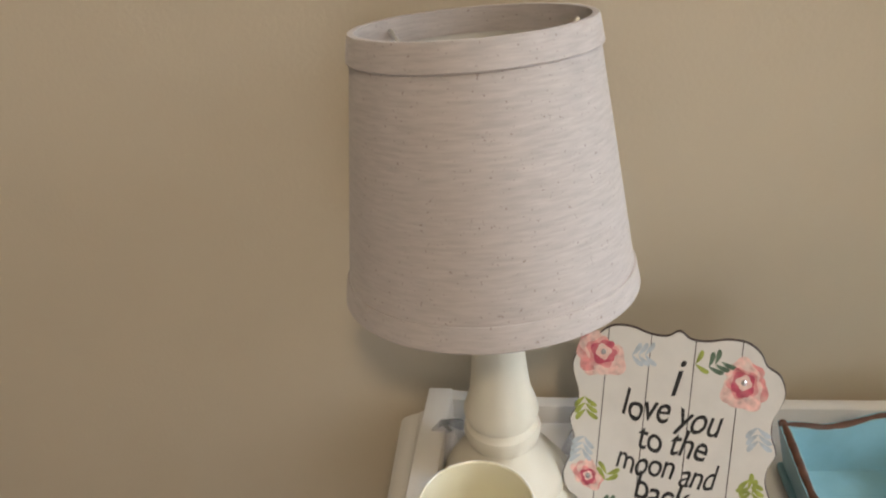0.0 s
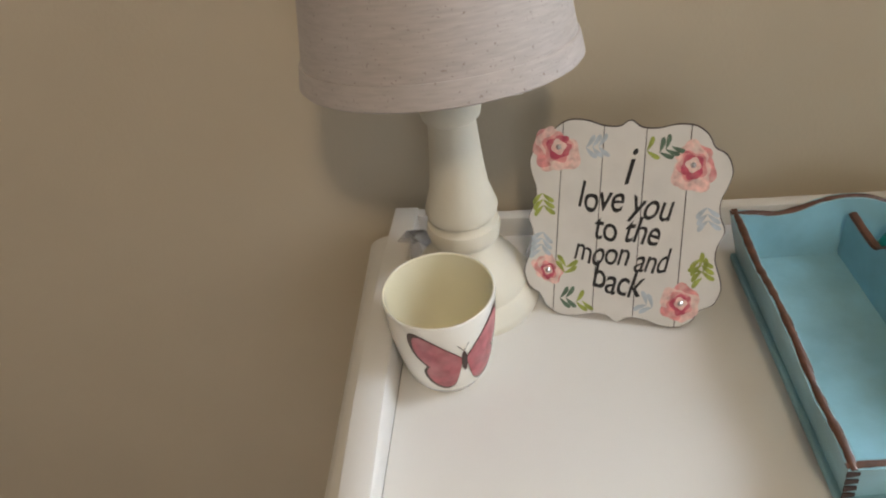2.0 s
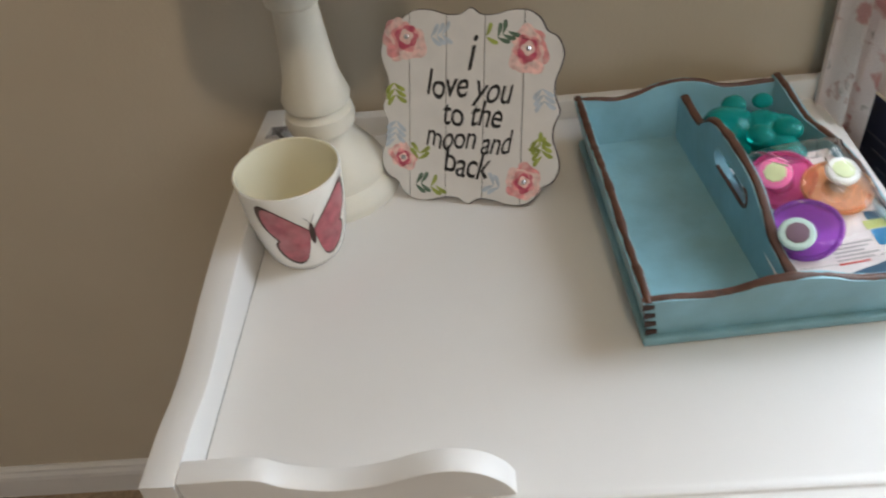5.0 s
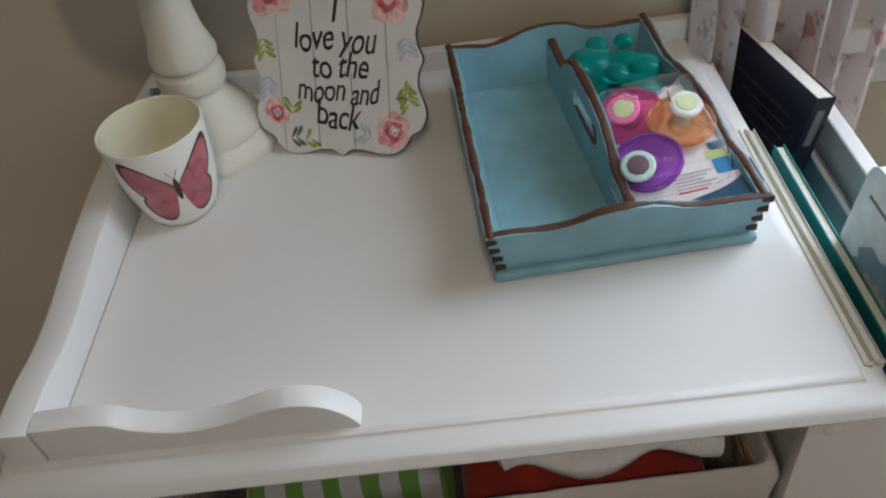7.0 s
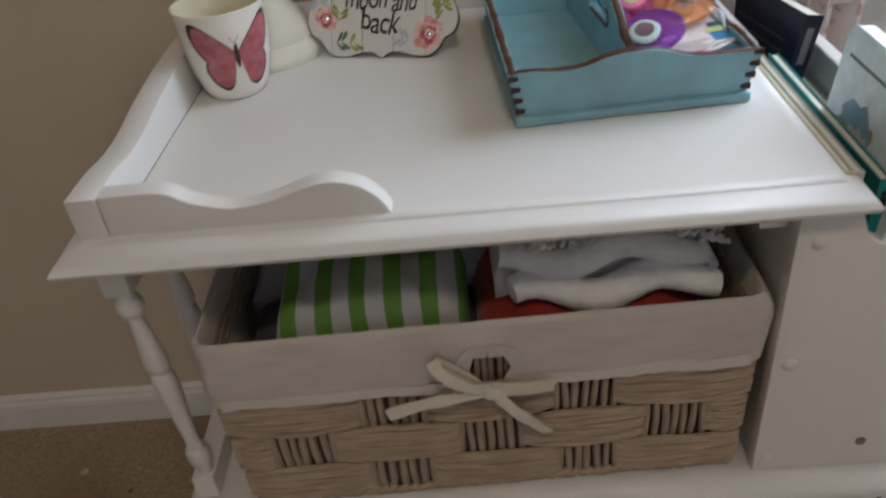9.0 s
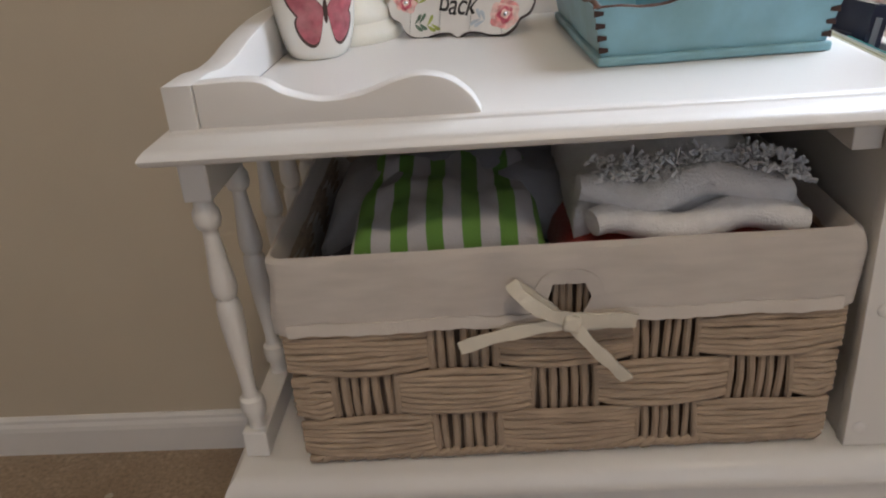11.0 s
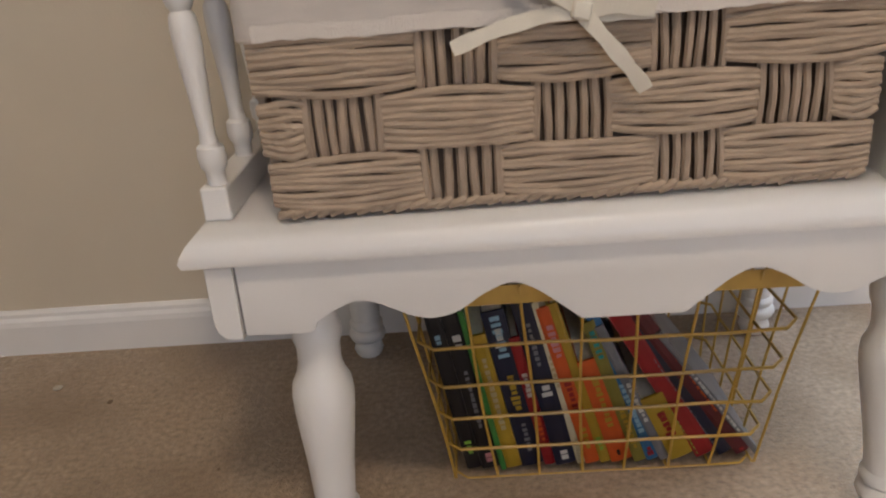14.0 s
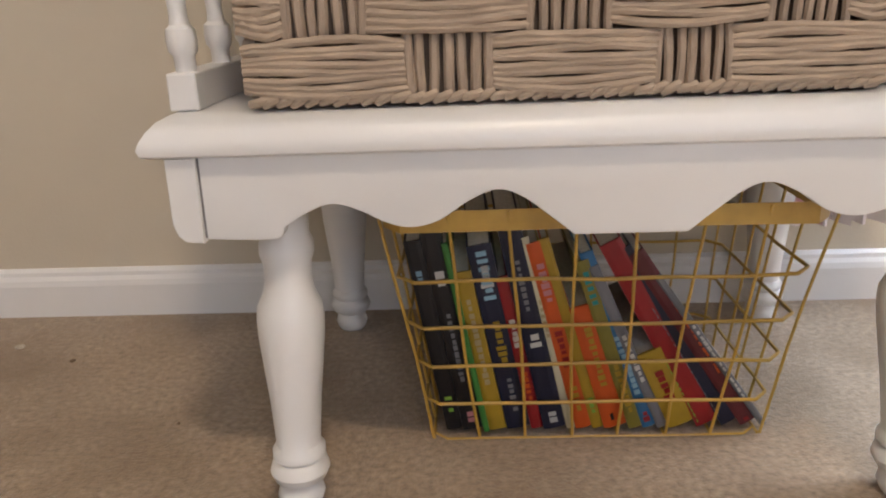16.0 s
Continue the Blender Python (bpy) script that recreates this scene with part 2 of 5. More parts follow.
def prism(outline, depth, axis="y", at=0.0, bevel=0.0, segments=2):
    """A board: a 2D outline (a, b) pushed through depth along an axis."""
    bm = bmesh.new()
    def place(a, b, c):
        return {"y": (a, c, b), "x": (c, a, b), "z": (a, b, c)}[axis]
    face = bm.faces.new([bm.verts.new(place(p[0], p[1], at)) for p in outline])
    ext = bmesh.ops.extrude_face_region(bm, geom=[face])
    move = Vector(place(0, 0, depth))
    bmesh.ops.translate(bm, vec=move, verts=[g for g in ext["geom"] if isinstance(g, bmesh.types.BMVert)])
    if bevel:
        bmesh.ops.recalc_face_normals(bm, faces=bm.faces)
        edges = [e for e in bm.edges if any(len(fc.verts) > 4 or len(outline) == 4 for fc in e.link_faces)]
        bmesh.ops.bevel(bm, geom=edges, offset=bevel, segments=segments, affect="EDGES", profile=0.5, clamp_overlap=True)
    bmesh.ops.triangulate(bm, faces=[fc for fc in bm.faces if len(fc.verts) > 4])
    return bm


def moulded_slab(x0, x1, y0, y1, profile):
    """A board with a shaped edge: rings of (inset, height)."""
    rings = []
    for d, z in profile:
        rings.append([(x0 + d, y0 + d, z), (x1 - d, y0 + d, z), (x1 - d, y1, z), (x0 + d, y1, z)])
    return loft(rings)


def disc_on(fn, outline, rings=6, centre=(0, 0)):
    """A filled outline (a, b) mapped onto a surface by fn(a, b)."""
    bm = bmesh.new()
    c = bm.verts.new(fn(*centre))
    rows = []
    for k in range(1, rings + 1):
        s = k / rings
        rows.append([bm.verts.new(fn(centre[0] + (p[0] - centre[0]) * s, centre[1] + (p[1] - centre[1]) * s)) for p in outline])
    n = len(outline)
    for i in range(n):
        j = (i + 1) % n
        bm.faces.new((c, rows[0][i], rows[0][j]))
        for a, b in zip(rows, rows[1:]):
            bm.faces.new((a[i], b[i], b[j], a[j]))
    return bm


def lettering(body, size, material, parent, m, depth=0.0003, shear=0.0, name="lettering", spacing=1.0, label=""):
    """Words in the built-in font, as a mesh part."""
    cu = bpy.data.curves.new(name, "FONT")
    cu.body, cu.size, cu.extrude, cu.shear = body, size, depth, shear
    cu.offset = size * 0.007
    cu.align_x, cu.align_y, cu.space_character = "CENTER", "BOTTOM_BASELINE", spacing
    tmp = bpy.data.objects.new(name + "_tmp", cu)
    me = bpy.data.meshes.new_from_object(tmp)
    bpy.data.objects.remove(tmp)
    bpy.data.curves.remove(cu)
    for v in me.vertices:  # an uneven brushed baseline
        v.co.y += size * (0.055 * math.sin(v.co.x / size * 3.1 + len(body)) + 0.03 * math.sin(v.co.x / size * 7.3))
        v.co.x += v.co.y * 0.10 * math.sin(v.co.x / size * 1.7)
    me.transform(m)
    me.materials.clear()
    me.materials.append(material)
    ob = new(name, me)
    ob.parent = parent
    if label:
        ob["label"] = label
    return ob


# ---- room ----
H, S = 0.600, 0.308  # heights of the table top and of the shelf
BACK = 0.411         # the wall behind the table
X0, X1, Y0, ZC = -2.9, 2.9, -3.6, 2.42


def wall_with_opening(name, label, axis, at, lo, hi, opening, thick):
    """A wall of four boxes round one opening (a0, a1, z0, z1)."""
    a0, a1, z0, z1 = opening
    bm = bmesh.new()
    spans = ((lo, a0, 0, ZC), (a1, hi, 0, ZC), (a0, a1, 0, z0), (a0, a1, z1, ZC))
    for s0, s1, b0, b1 in spans:
        if axis == "y":
            add_box(bm, s0, s1, at, at + thick, b0, b1)
        else:
            add_box(bm, at, at + thick, s0, s1, b0, b1)
    return tagged(part(name, bm, WALL), label, "wall", kind="structure")


wall_with_opening("wall_north", "beige painted wall behind the white table", "y", BACK, X0, X1, (0.725, 1.805, 0.60, 1.89), 0.12)
wall_with_opening("wall_south", "beige painted wall with a window opening", "y", Y0 - 0.12, X0, X1, (0.2, 1.6, 0.7, 2.0), 0.12)
tagged(part("wall_west", box(X0 - 0.12, X0, Y0 - 0.12, BACK + 0.12, 0, ZC), WALL), "plain beige painted wall", "wall", kind="structure")
tagged(part("wall_east", box(X1, X1 + 0.12, Y0 - 0.12, BACK + 0.12, 0, ZC), WALL), "plain beige painted wall", "wall", kind="structure")
tagged(part("floor", box(X0, X1, Y0, BACK, -0.05, 0), CARPET), "tan low-pile carpet with small lint specks", "carpet", kind="structure")
tagged(part("ceiling", box(X0 - 0.12, X1 + 0.12, Y0 - 0.12, BACK + 0.12, ZC, ZC + 0.1), CEIL), "plain off-white ceiling", "ceiling", kind="structure")
base_profile = [(0, 0), (-0.013, 0), (-0.013, 0.041), (-0.0115, 0.048), (-0.008, 0.053), (-0.0075, 0.058), (-0.003, 0.062), (0, 0.062)]
bm = loft([[(x, BACK + a, b) for a, b in base_profile] for x in (X0, X1)])
tagged(part("baseboard", bm, TRIM), "white painted baseboard with a stepped top edge", "baseboard", kind="structure")

# the window: casing, sash, sill and panes
win = thing("window_1", "white painted window with a deep sill, bright daylight outside", "window", kind="structure")
bm = bmesh.new()
for x in (0.665, 1.805):
    add_box(bm, x, x + 0.06, BACK - 0.018, BACK, 0.54, 1.95, 0.003)
add_box(bm, 0.725, 1.805, BACK - 0.018, BACK, 1.89, 1.95, 0.003)
part("casing", bm, TRIM, win)
part("window_sill", box(0.635, 1.895, BACK - 0.05, BACK + 0.09, 0.575, 0.60, 0.004), TRIM, win)
part("apron_board", box(0.665, 1.865, BACK - 0.016, BACK, 0.515, 0.575, 0.003), TRIM, win)
bm = bmesh.new()
for x in (0.727, 1.285, 1.767):
    add_box(bm, x, x + 0.036, BACK + 0.05, BACK + 0.085, 0.60, 1.888, 0.003)
for z in (0.60, 1.23, 1.85):
    add_box(bm, 0.727, 1.803, BACK + 0.052, BACK + 0.083, z, z + 0.036, 0.003)
part("window_frame", bm, TRIM, win)
PANE = glassy("window_glass", (1, 1, 1), 0.02, 1.0)
for x, w in ((0.763, 0.522), (1.321, 0.446)):
    for z in (0.636, 1.266):
        p = part("pane", box(x, x + w, BACK + 0.066, BACK + 0.069, z, z + 0.59), PANE, win)
        p.visible_shadow = False
glow = bpy.data.materials.new("bright_sky")
glow.use_nodes = True
e = glow.node_tree.nodes.new("ShaderNodeEmission")
e.inputs["Color"].default_value, e.inputs["Strength"].default_value = (0.88, 0.94, 1, 1), 8.0
glow.node_tree.links.new(e.outputs[0], glow.node_tree.nodes["Material Output"].inputs["Surface"])
tagged(part("backdrop", box(-1.5, 4.5, 2.4, 2.42, -0.5, 3.5), glow), "pale overcast sky outside the window", "sky", kind="structure")


# ---- the table ----
table = thing("end_table", "white painted end table with gallery rail and turned legs", "table")
prof = [(0.027, H), (0.0215, H - 0.0003), (0.0195, H - 0.0014), (0.0188, H - 0.0026), (0.0175, H - 0.0034), (0.012, H - 0.0048), (0.006, H - 0.0078), (0.002, H - 0.0112), (0, H - 0.0145), (0.0015, H - 0.0180), (0.005, H - 0.0200), (0.03, H - 0.0200)]
part("tabletop", moulded_slab(-0.044, 0.516, -0.027, 0.402, prof), PAINT, table, smooth=True)
prof = [(0.026, S), (0.019, S - 0.0006), (0.012, S - 0.004), (0.006, S - 0.010), (0.002, S - 0.016), (0, S - 0.021), (0.0015, S - 0.026), (0.006, S - 0.028), (0.03, S - 0.028)]
part("shelf", moulded_slab(-0.039, 0.622, -0.028, 0.402, prof), PAINT, table, smooth=True)

# gallery: side rail with a wavy top, scrolled front piece
side = smooth_line([(-0.004, H + 0.031), (0.035, H + 0.031), (0.065, H + 0.028), (0.10, H + 0.029), (0.15, H + 0.036), (0.22, H + 0.041), (0.30, H + 0.040), (0.36, H + 0.034), (0.400, H + 0.030)], 5)
part("gallery_side", prism([(-0.004, H - 0.004)] + [tuple(p) for p in side] + [(0.400, H - 0.004)], 0.022, "x", -0.0250, 0.0015), PAINT, table, smooth=True).matrix_local = pose(0, 0, 0, 0, 0, -1.6)
front = smooth_line([(-0.0025, H + 0.031), (0.040, H + 0.031), (0.060, H + 0.021), (0.085, H + 0.0145), (0.112, H + 0.017), (0.140, H + 0.026), (0.158, H + 0.028), (0.175, H + 0.023), (0.188, H + 0.012), (0.194, H + 0.001)], 5)
part("gallery_front", prism([(-0.0025, H - 0.004)] + [tuple(p) for p in front] + [(0.194, H - 0.004)], 0.0165, "y", -0.0025, 0.0015), PAINT, table, smooth=True)
rear = smooth_line([(0.008, H + 0.029), (0.024, H + 0.027), (0.05, H + 0.024), (0.09, H + 0.021), (0.30, H + 0.02), (0.505, H + 0.02)], 5)
part("gallery_back", prism([(0.008, H - 0.004)] + [tuple(p) for p in rear] + [(0.505, H - 0.004)], 0.012, "y", 0.388, 0.0015), PAINT, table, smooth=True)

part("joint_line", box(-0.0031, -0.0026, 0.015, 0.388, H + 0.0001, H + 0.0005), GAP, table).matrix_local = pose(0, 0, 0, 0, 0, -1.6)

# side rails and turned spindles
part("upper_rail", box(-0.0275, -0.006, 0.0, 0.388, H - 0.056, H - 0.0205, 0.0015), PAINT, table)
part("lower_rail", box(-0.0225, -0.002, 0.0, 0.388, S + 0.0005, S + 0.026, 0.0015), PAINT, table)
zb, zt = S + 0.026, H - 0.056
L = zt - zb
turn = [(0.0072, 0), (0.0072, 0.05), (0.0098, 0.065), (0.0106, 0.10), (0.0098, 0.135), (0.0068, 0.148), (0.0060, 0.18), (0.0066, 0.25), (0.0085, 0.37), (0.0100, 0.47), (0.0102, 0.54), (0.0092, 0.575), (0.0068, 0.59), (0.0090, 0.605), (0.0104, 0.63), (0.0100, 0.67), (0.0080, 0.75), (0.0062, 0.85), (0.0060, 0.875), (0.0090, 0.885), (0.0106, 0.91), (0.0104, 0.945), (0.0080, 0.965), (0.0072, 1.0)]
spindle_mesh = None
for y in (0.012, 0.095, 0.178, 0.261, 0.344):
    if spindle_mesh is None:
        s = part("spindle", lathe([(r, zb + h * L) for r, h in turn], 28, shear=(-0.03, 0)), PAINT, table, smooth=True)
        spindle_mesh = s.data
    else:
        s = new("spindle", spindle_mesh)
        s.parent = table
    s.location = (-0.0015, y, 0)

# scalloped front apron, its end posts, plain side aprons
half = [(-0.0015, 0.2220), (0.046, 0.2210), (0.054, 0.2300), (0.070, 0.2395), (0.087, 0.2450), (0.105, 0.2400), (0.124, 0.2305), (0.141, 0.2270), (0.160, 0.2315), (0.180, 0.2445), (0.199, 0.2520), (0.215, 0.2475), (0.233, 0.2345), (0.252, 0.2190)]
line = [tuple(p) for p in smooth_line(half, 4)]
line = line + [(0.581 - a, b) for a, b in reversed(line)]
part("apron", prism([(-0.0015, S - 0.0285)] + line + [(0.5825, S - 0.0285)], 0.014, "y", -0.018, 0.001), PAINT, table, smooth=True)
for x in (-0.0235, 0.5840):
    bmx = [(x, S - 0.0285), (x, 0.234), (x + 0.003, 0.2255), (x + 0.008, 0.221), (x + 0.0205, 0.220), (x + 0.0205, S - 0.0285)]
    part("apron_post", prism(bmx, 0.018, "y", -0.0215, 0.001), PAINT, table)
    part("side_apron", box(x, x + 0.0205, -0.003, 0.388, 0.2245, S - 0.0285, 0.001), PAINT, table)
part("joint_line", box(-0.0036, -0.0008, -0.0172, -0.006, 0.223, S - 0.0288), GAP, table)
part("back_apron", box(-0.002, 0.583, 0.373, 0.388, 0.2285, S - 0.0285, 0.001), PAINT, table)

# splayed turned legs
legp = [(0.0135, 0), (0.0165, 0.004), (0.0185, 0.010), (0.0165, 0.017), (0.0135, 0.020), (0.0205, 0.024), (0.0232, 0.030), (0.0215, 0.036), (0.0180, 0.039), (0.0205, 0.042), (0.0205, 0.047), (0.0172, 0.051), (0.0180, 0.064), (0.0198, 0.088), (0.0225, 0.112), (0.0250, 0.136), (0.0256, 0.150), (0.0245, 0.160), (0.0198, 0.169), (0.0178, 0.178), (0.0180, 0.192), (0.0205, 0.199), (0.0205, 0.207), (0.0175, 0.213), (0.0175, 0.240), (0.0175, S - 0.0285)]
for x, y, splay in ((0.043, -0.006, 0.14), (0.035, 0.345, 0.0), (0.508, -0.004, 0.14), (0.520, 0.345, 0.0)):
    part("leg", lathe(legp, 36, at=(x, y, 0), shear=(0, splay)), PAINT, table, smooth=True)
for x, y in ((0.040, 0.035), (0.040, 0.34), (0.542, 0.035), (0.542, 0.34)):
    part("corner_block", box(x - 0.042, x + 0.035, y - 0.035, y + 0.032, 0.2485, S - 0.029, 0.002), PAINT, table)

# magazine rack
part("rack_divider", box(0.4715, 0.4865, 0.0042, 0.388, S + 0.0005, H - 0.0205, 0.001), PAINT, table)
rtop = smooth_line([(0.4705, H - 0.0205), (0.508, H - 0.024), (0.520, H - 0.046), (0.533, H - 0.055), (0.548, H - 0.046), (0.575, H - 0.028), (0.597, H - 0.030), (0.610, H - 0.05)], 5)
part("rack_front", prism([(0.4705, S + 0.0005)] + [tuple(p) for p in rtop] + [(0.610, S + 0.0005)], 0.015, "y", -0.011, 0.0015), PAINT, table, smooth=True)
part("rack_back", box(0.487, 0.5955, 0.376, 0.388, S + 0.0005, H - 0.03, 0.001), PAINT, table)
part("rack_side", box(0.596, 0.610, 0.0045, 0.388, S + 0.0005, H - 0.035, 0.002), PAINT, table)
part("cleat", box(0.450, 0.471, 0.006, 0.37, H - 0.046, H - 0.0205, 0.001), PAINT, table)
for x, z in ((0.486, 0.551), (0.484, 0.434), (0.481, 0.327), (0.600, 0.434), (0.600, 0.327)):
    part("screw_cap", lathe([(0.0058, 0), (0.0056, 0.0012), (0.004, 0.0024), (0.001, 0.0028)], 18), PAINT, table, smooth=True).matrix_local = pose(x, -0.0105, z, 90)
part("peg_hole", lathe([(0.0045, 0), (0.0045, 0.0006)], 16), GAP, table).matrix_local = pose(0.557, -0.0108, 0.338, 90)


# ---- the woven basket on the shelf ----
basket = thing("woven_basket", "brown paper-rope basket with cream cloth liner on the shelf", "basket", m=Matrix.Translation((0.25, -0.009, S - 0.366)) @ pose(0, 0, 0, 0, 0, 1.2) @ Matrix.Translation((-0.25, 0, 0)))
SET = basket.matrix_world.copy()
BX0, BX1, BY0, BY1, BZ0, BZ1 = 0.036, 0.455, 0.006, 0.330, 0.367, 0.558  # standing on a shelf at 0.366
BAND = 0.494  # lower edge of the cloth band


def flare(z):
    return (z - BZ0) * 0.035


# added dark sheets stand for shade behind weave and slot; base coloured alike
part("weave_shade_sheet", box(BX0 + 0.006, BX1 - 0.006, BY0 + 0.0032, BY0 + 0.0048, BZ0 + 0.004, 0.497), INSHADE, basket)
part("slot_shade_sheet", box(0.228, 0.278, BY0 + 0.0034, BY0 + 0.0048, 0.4972, 0.540), INSHADE, basket)
part("base", box(BX0 + 0.006, BX1 - 0.006, BY0 + 0.007, BY1 - 0.006, BZ0, BZ0 + 0.006), INSHADE, basket)
rng = random.Random(5)
gaps = {0: ((0.143, 0.193), (0.302, 0.347)), 1: ((0.063, 0.113), (0.223, 0.270), (0.376, 0.423)), 2: ((0.141, 0.194), (0.305, 0.350))}
gaps = {k: tuple((a - 0.003, b + 0.007) for a, b in v) for k, v in gaps.items()}
levels = ((0.4545, 0.4965), (0.4125, 0.4545), (0.3735, 0.4125))


def rope_pack(x0, x1, z0, z1, count, bulge, y):
    """A lens-shaped pack of level strands, pinched where it dives behind the uprights."""
    bm = bmesh.new()
    zc = (z0 + z1) / 2
    for k in range(count):
        f = (k + 0.5) / count - 0.5
        line, n, wob = [], 13, rng.uniform(-1, 1)
        for i in range(n):
            u = i / (n - 1)
            edge = math.sin(math.pi * min(max(u, 0), 1))
            spread = 0.86 + 0.16 * edge
            x = x0 - 0.004 + (x1 - x0 + 0.008) * u
            z = zc + f * (z1 - z0) * spread + 0.0011 * math.sin(5 * u + wob * 7) + rng.uniform(-0.0004, 0.0004)
            line.append((x, y - flare(z) * 0.5 - bulge * edge ** 0.5 + (0.5 - abs(f)) * -0.0015 + rng.uniform(-0.0006, 0.0006), z))
        tube(bm, line, (z1 - z0) / count * 0.60, 7, flat=1.0)
    return bm


def stake_pack(x0, x1, z0, z1, count, y):
    for k in range(count):
        bm = bmesh.new()
        x = x0 + (k + 0.5) * (x1 - x0) / count + rng.uniform(-0.0011, 0.0011)
        lean = rng.uniform(-0.0014, 0.0014)
        line = [(x + lean * (i / 5 - 0.5) * 2 + rng.uniform(-0.0003, 0.0003), y - flare(z0) * 0.5 - 0.003 * math.sin(math.pi * i / 5), z0 - 0.003 + (z1 - z0 + 0.006) * i / 5) for i in range(6)]
        tube(bm, line, (x1 - x0) / count * rng.uniform(0.34, 0.44), 6)
        part("rope_stake", bm, ROPEV, basket, smooth=True)


for row, (z0, z1) in enumerate(levels):
    edges = [BX0 + 0.002 - flare(z0)] + [v for g in gaps[row] for v in g] + [BX1 - 0.002 + flare(z0)]
    for a, b in zip(edges[0::2], edges[1::2]):
        part("rope_band", rope_pack(a, b, z0, z1, 8, 0.0045 if b - a > 0.04 else 0.002, BY0), ROPE, basket, smooth=True)
    for a, b in gaps[row]:
        stake_pack(a, b, z0, z1, 7, BY0 + 0.001)
stake_pack(0.232, 0.275, 0.494, 0.545, 7, BY0 + 0.001)
plait = None
for k in range(44):  # plaited foot of the front
    if plait is None:
        bm = tube(bmesh.new(), [(-0.006, -0.001, 0.003), (0, -0.0035, 0.005), (0.006, -0.001, 0.0075)], 0.0032, 7)
        p = part("plait", bm, ROPE, basket, smooth=True)
        plait = p.data
    else:
        p = new("plait", plait)
        p.parent = basket
    p.matrix_local = pose(BX0 + 0.006 + k * (BX1 - BX0 - 0.012) / 43, BY0 + rng.uniform(-0.001, 0.0006), BZ0 + rng.uniform(-0.0002, 0.0006), 0, rng.uniform(-9, 9), 0)
for xs, sgn in ((BX0, -1), (BX1, 1)):  # the ends
    bm = bmesh.new()
    for k in range(22):
        z = BZ0 + 0.004 + k * 0.0078
        line = [(xs + sgn * (flare(z) - 0.003 + 0.0016 * math.sin(i * 1.7 + (k // 7) * 1.6)), BY0 + 0.004 + (BY1 - BY0 - 0.008) * i / 14, z) for i in range(15)]
        tube(bm, line, 0.0044, 6)
    part("rope_side", bm, ROPE, basket, smooth=True)
part("rope_back", box(BX0 + 0.002, BX1 - 0.002, BY1 - 0.006, BY1, BZ0, BZ1 - 0.004, 0.002), ROPE, basket)


def liner_ring(d, z, wob=0.0, n=36):
    """Points round the rim, with rounded corners and small creases."""
    pts, fx = [], flare(min(z, BZ1))
    x0, x1, y0, y1, r = BX0 - fx - d, BX1 + fx + d, BY0 - fx * 0.5 - d, BY1 + d, 0.012
    for cx, cy, a0 in ((x1 - r, y0 + r, -90), (x1 - r, y1 - r, 0), (x0 + r, y1 - r, 90), (x0 + r, y0 + r, 180)):
        for k in range(6):
            a = radians(a0 + 18 * k)
            pts.append(Vector((cx + r * math.cos(a), cy + r * math.sin(a), z)))
    out = []
    for a, b in zip(pts, pts[1:] + pts[:1]):
        steps = max(1, int((b - a).length / 0.012))
        for s in range(steps):
            p = a.lerp(b, s / steps)
            w = (noise.noise(p * 24 + Vector((0, 0, z * 3))) + 0.6 * noise.noise(Vector((p.x * 70, p.y * 70, z * 30)))) * wob
            out.append(p + Vector((p.x - 0.245, p.y - 0.17, 0)).normalized() * w + Vector((0, 0, noise.noise(p * 15 + Vector((4, 0, 0))) * wob * 0.6)))
    return out


rows = [liner_ring(-0.010, 0.42, 0.003), liner_ring(-0.008, 0.50, 0.002), liner_ring(-0.003, BZ1 - 0.004, 0.001), liner_ring(0.000, BZ1, 0.0008), liner_ring(0.004, BZ1 - 0.003, 0.001), liner_ring(0.0058, BZ1 - 0.010, 0.003), liner_ring(0.0064, BZ1 - 0.020, 0.006), liner_ring(0.0068, BZ1 - 0.030, 0.007), liner_ring(0.007, BZ1 - 0.040, 0.006), liner_ring(0.0072, BZ1 - 0.049, 0.004), liner_ring(0.0072, BAND + 0.0085, 0.002), liner_ring(0.0074, BAND + 0.002, 0.0025), liner_ring(0.0060, BAND, 0.0025)]
n0 = min(len(r) for r in rows)
rows = [[r[int(i * len(r) / n0)] for i in range(n0)] for r in rows]
bm = loft(rows, True, False)
# the handle slot in the band: a rounded arch, open below
for fc in [fc for fc in bm.faces if abs(fc.calc_center_median().x - 0.2515) < 0.016 and fc.calc_center_median().y < 0.02 and fc.calc_center_median().z < 0.528]:
    if all(v.co.y < 0.003 for v in fc.verts):
        bm.faces.remove(fc)
liner = part("liner", bm, LINER, basket, "cream linen liner folded over the rim", smooth=True)
def strap(points, width, thick=0.0012, twist=0.0):
    """A flat tape along a line."""
    line, rings = smooth_line(points, 6), []
    for i, p in enumerate(line):
        d = (line[min(i + 1, len(line) - 1)] - line[max(i - 1, 0)]).normalized()
        side = d.cross(Vector((0, -1, 0)))
        side = (Vector((0, 0, 1)) if side.length < 0.1 else side).normalized()
        nrm = d.cross(side).normalized()
        a = twist * i / len(line)
        s2 = side * math.cos(a) + nrm * math.sin(a)
        n2 = nrm * math.cos(a) - side * math.sin(a)
        w = width * (1 + 0.1 * math.sin(i * 0.9))
        rings.append([p + s2 * w / 2 + n2 * thick, p - s2 * w / 2 + n2 * thick, p - s2 * w / 2 - n2 * thick, p + s2 * w / 2 - n2 * thick])
    return loft(rings)


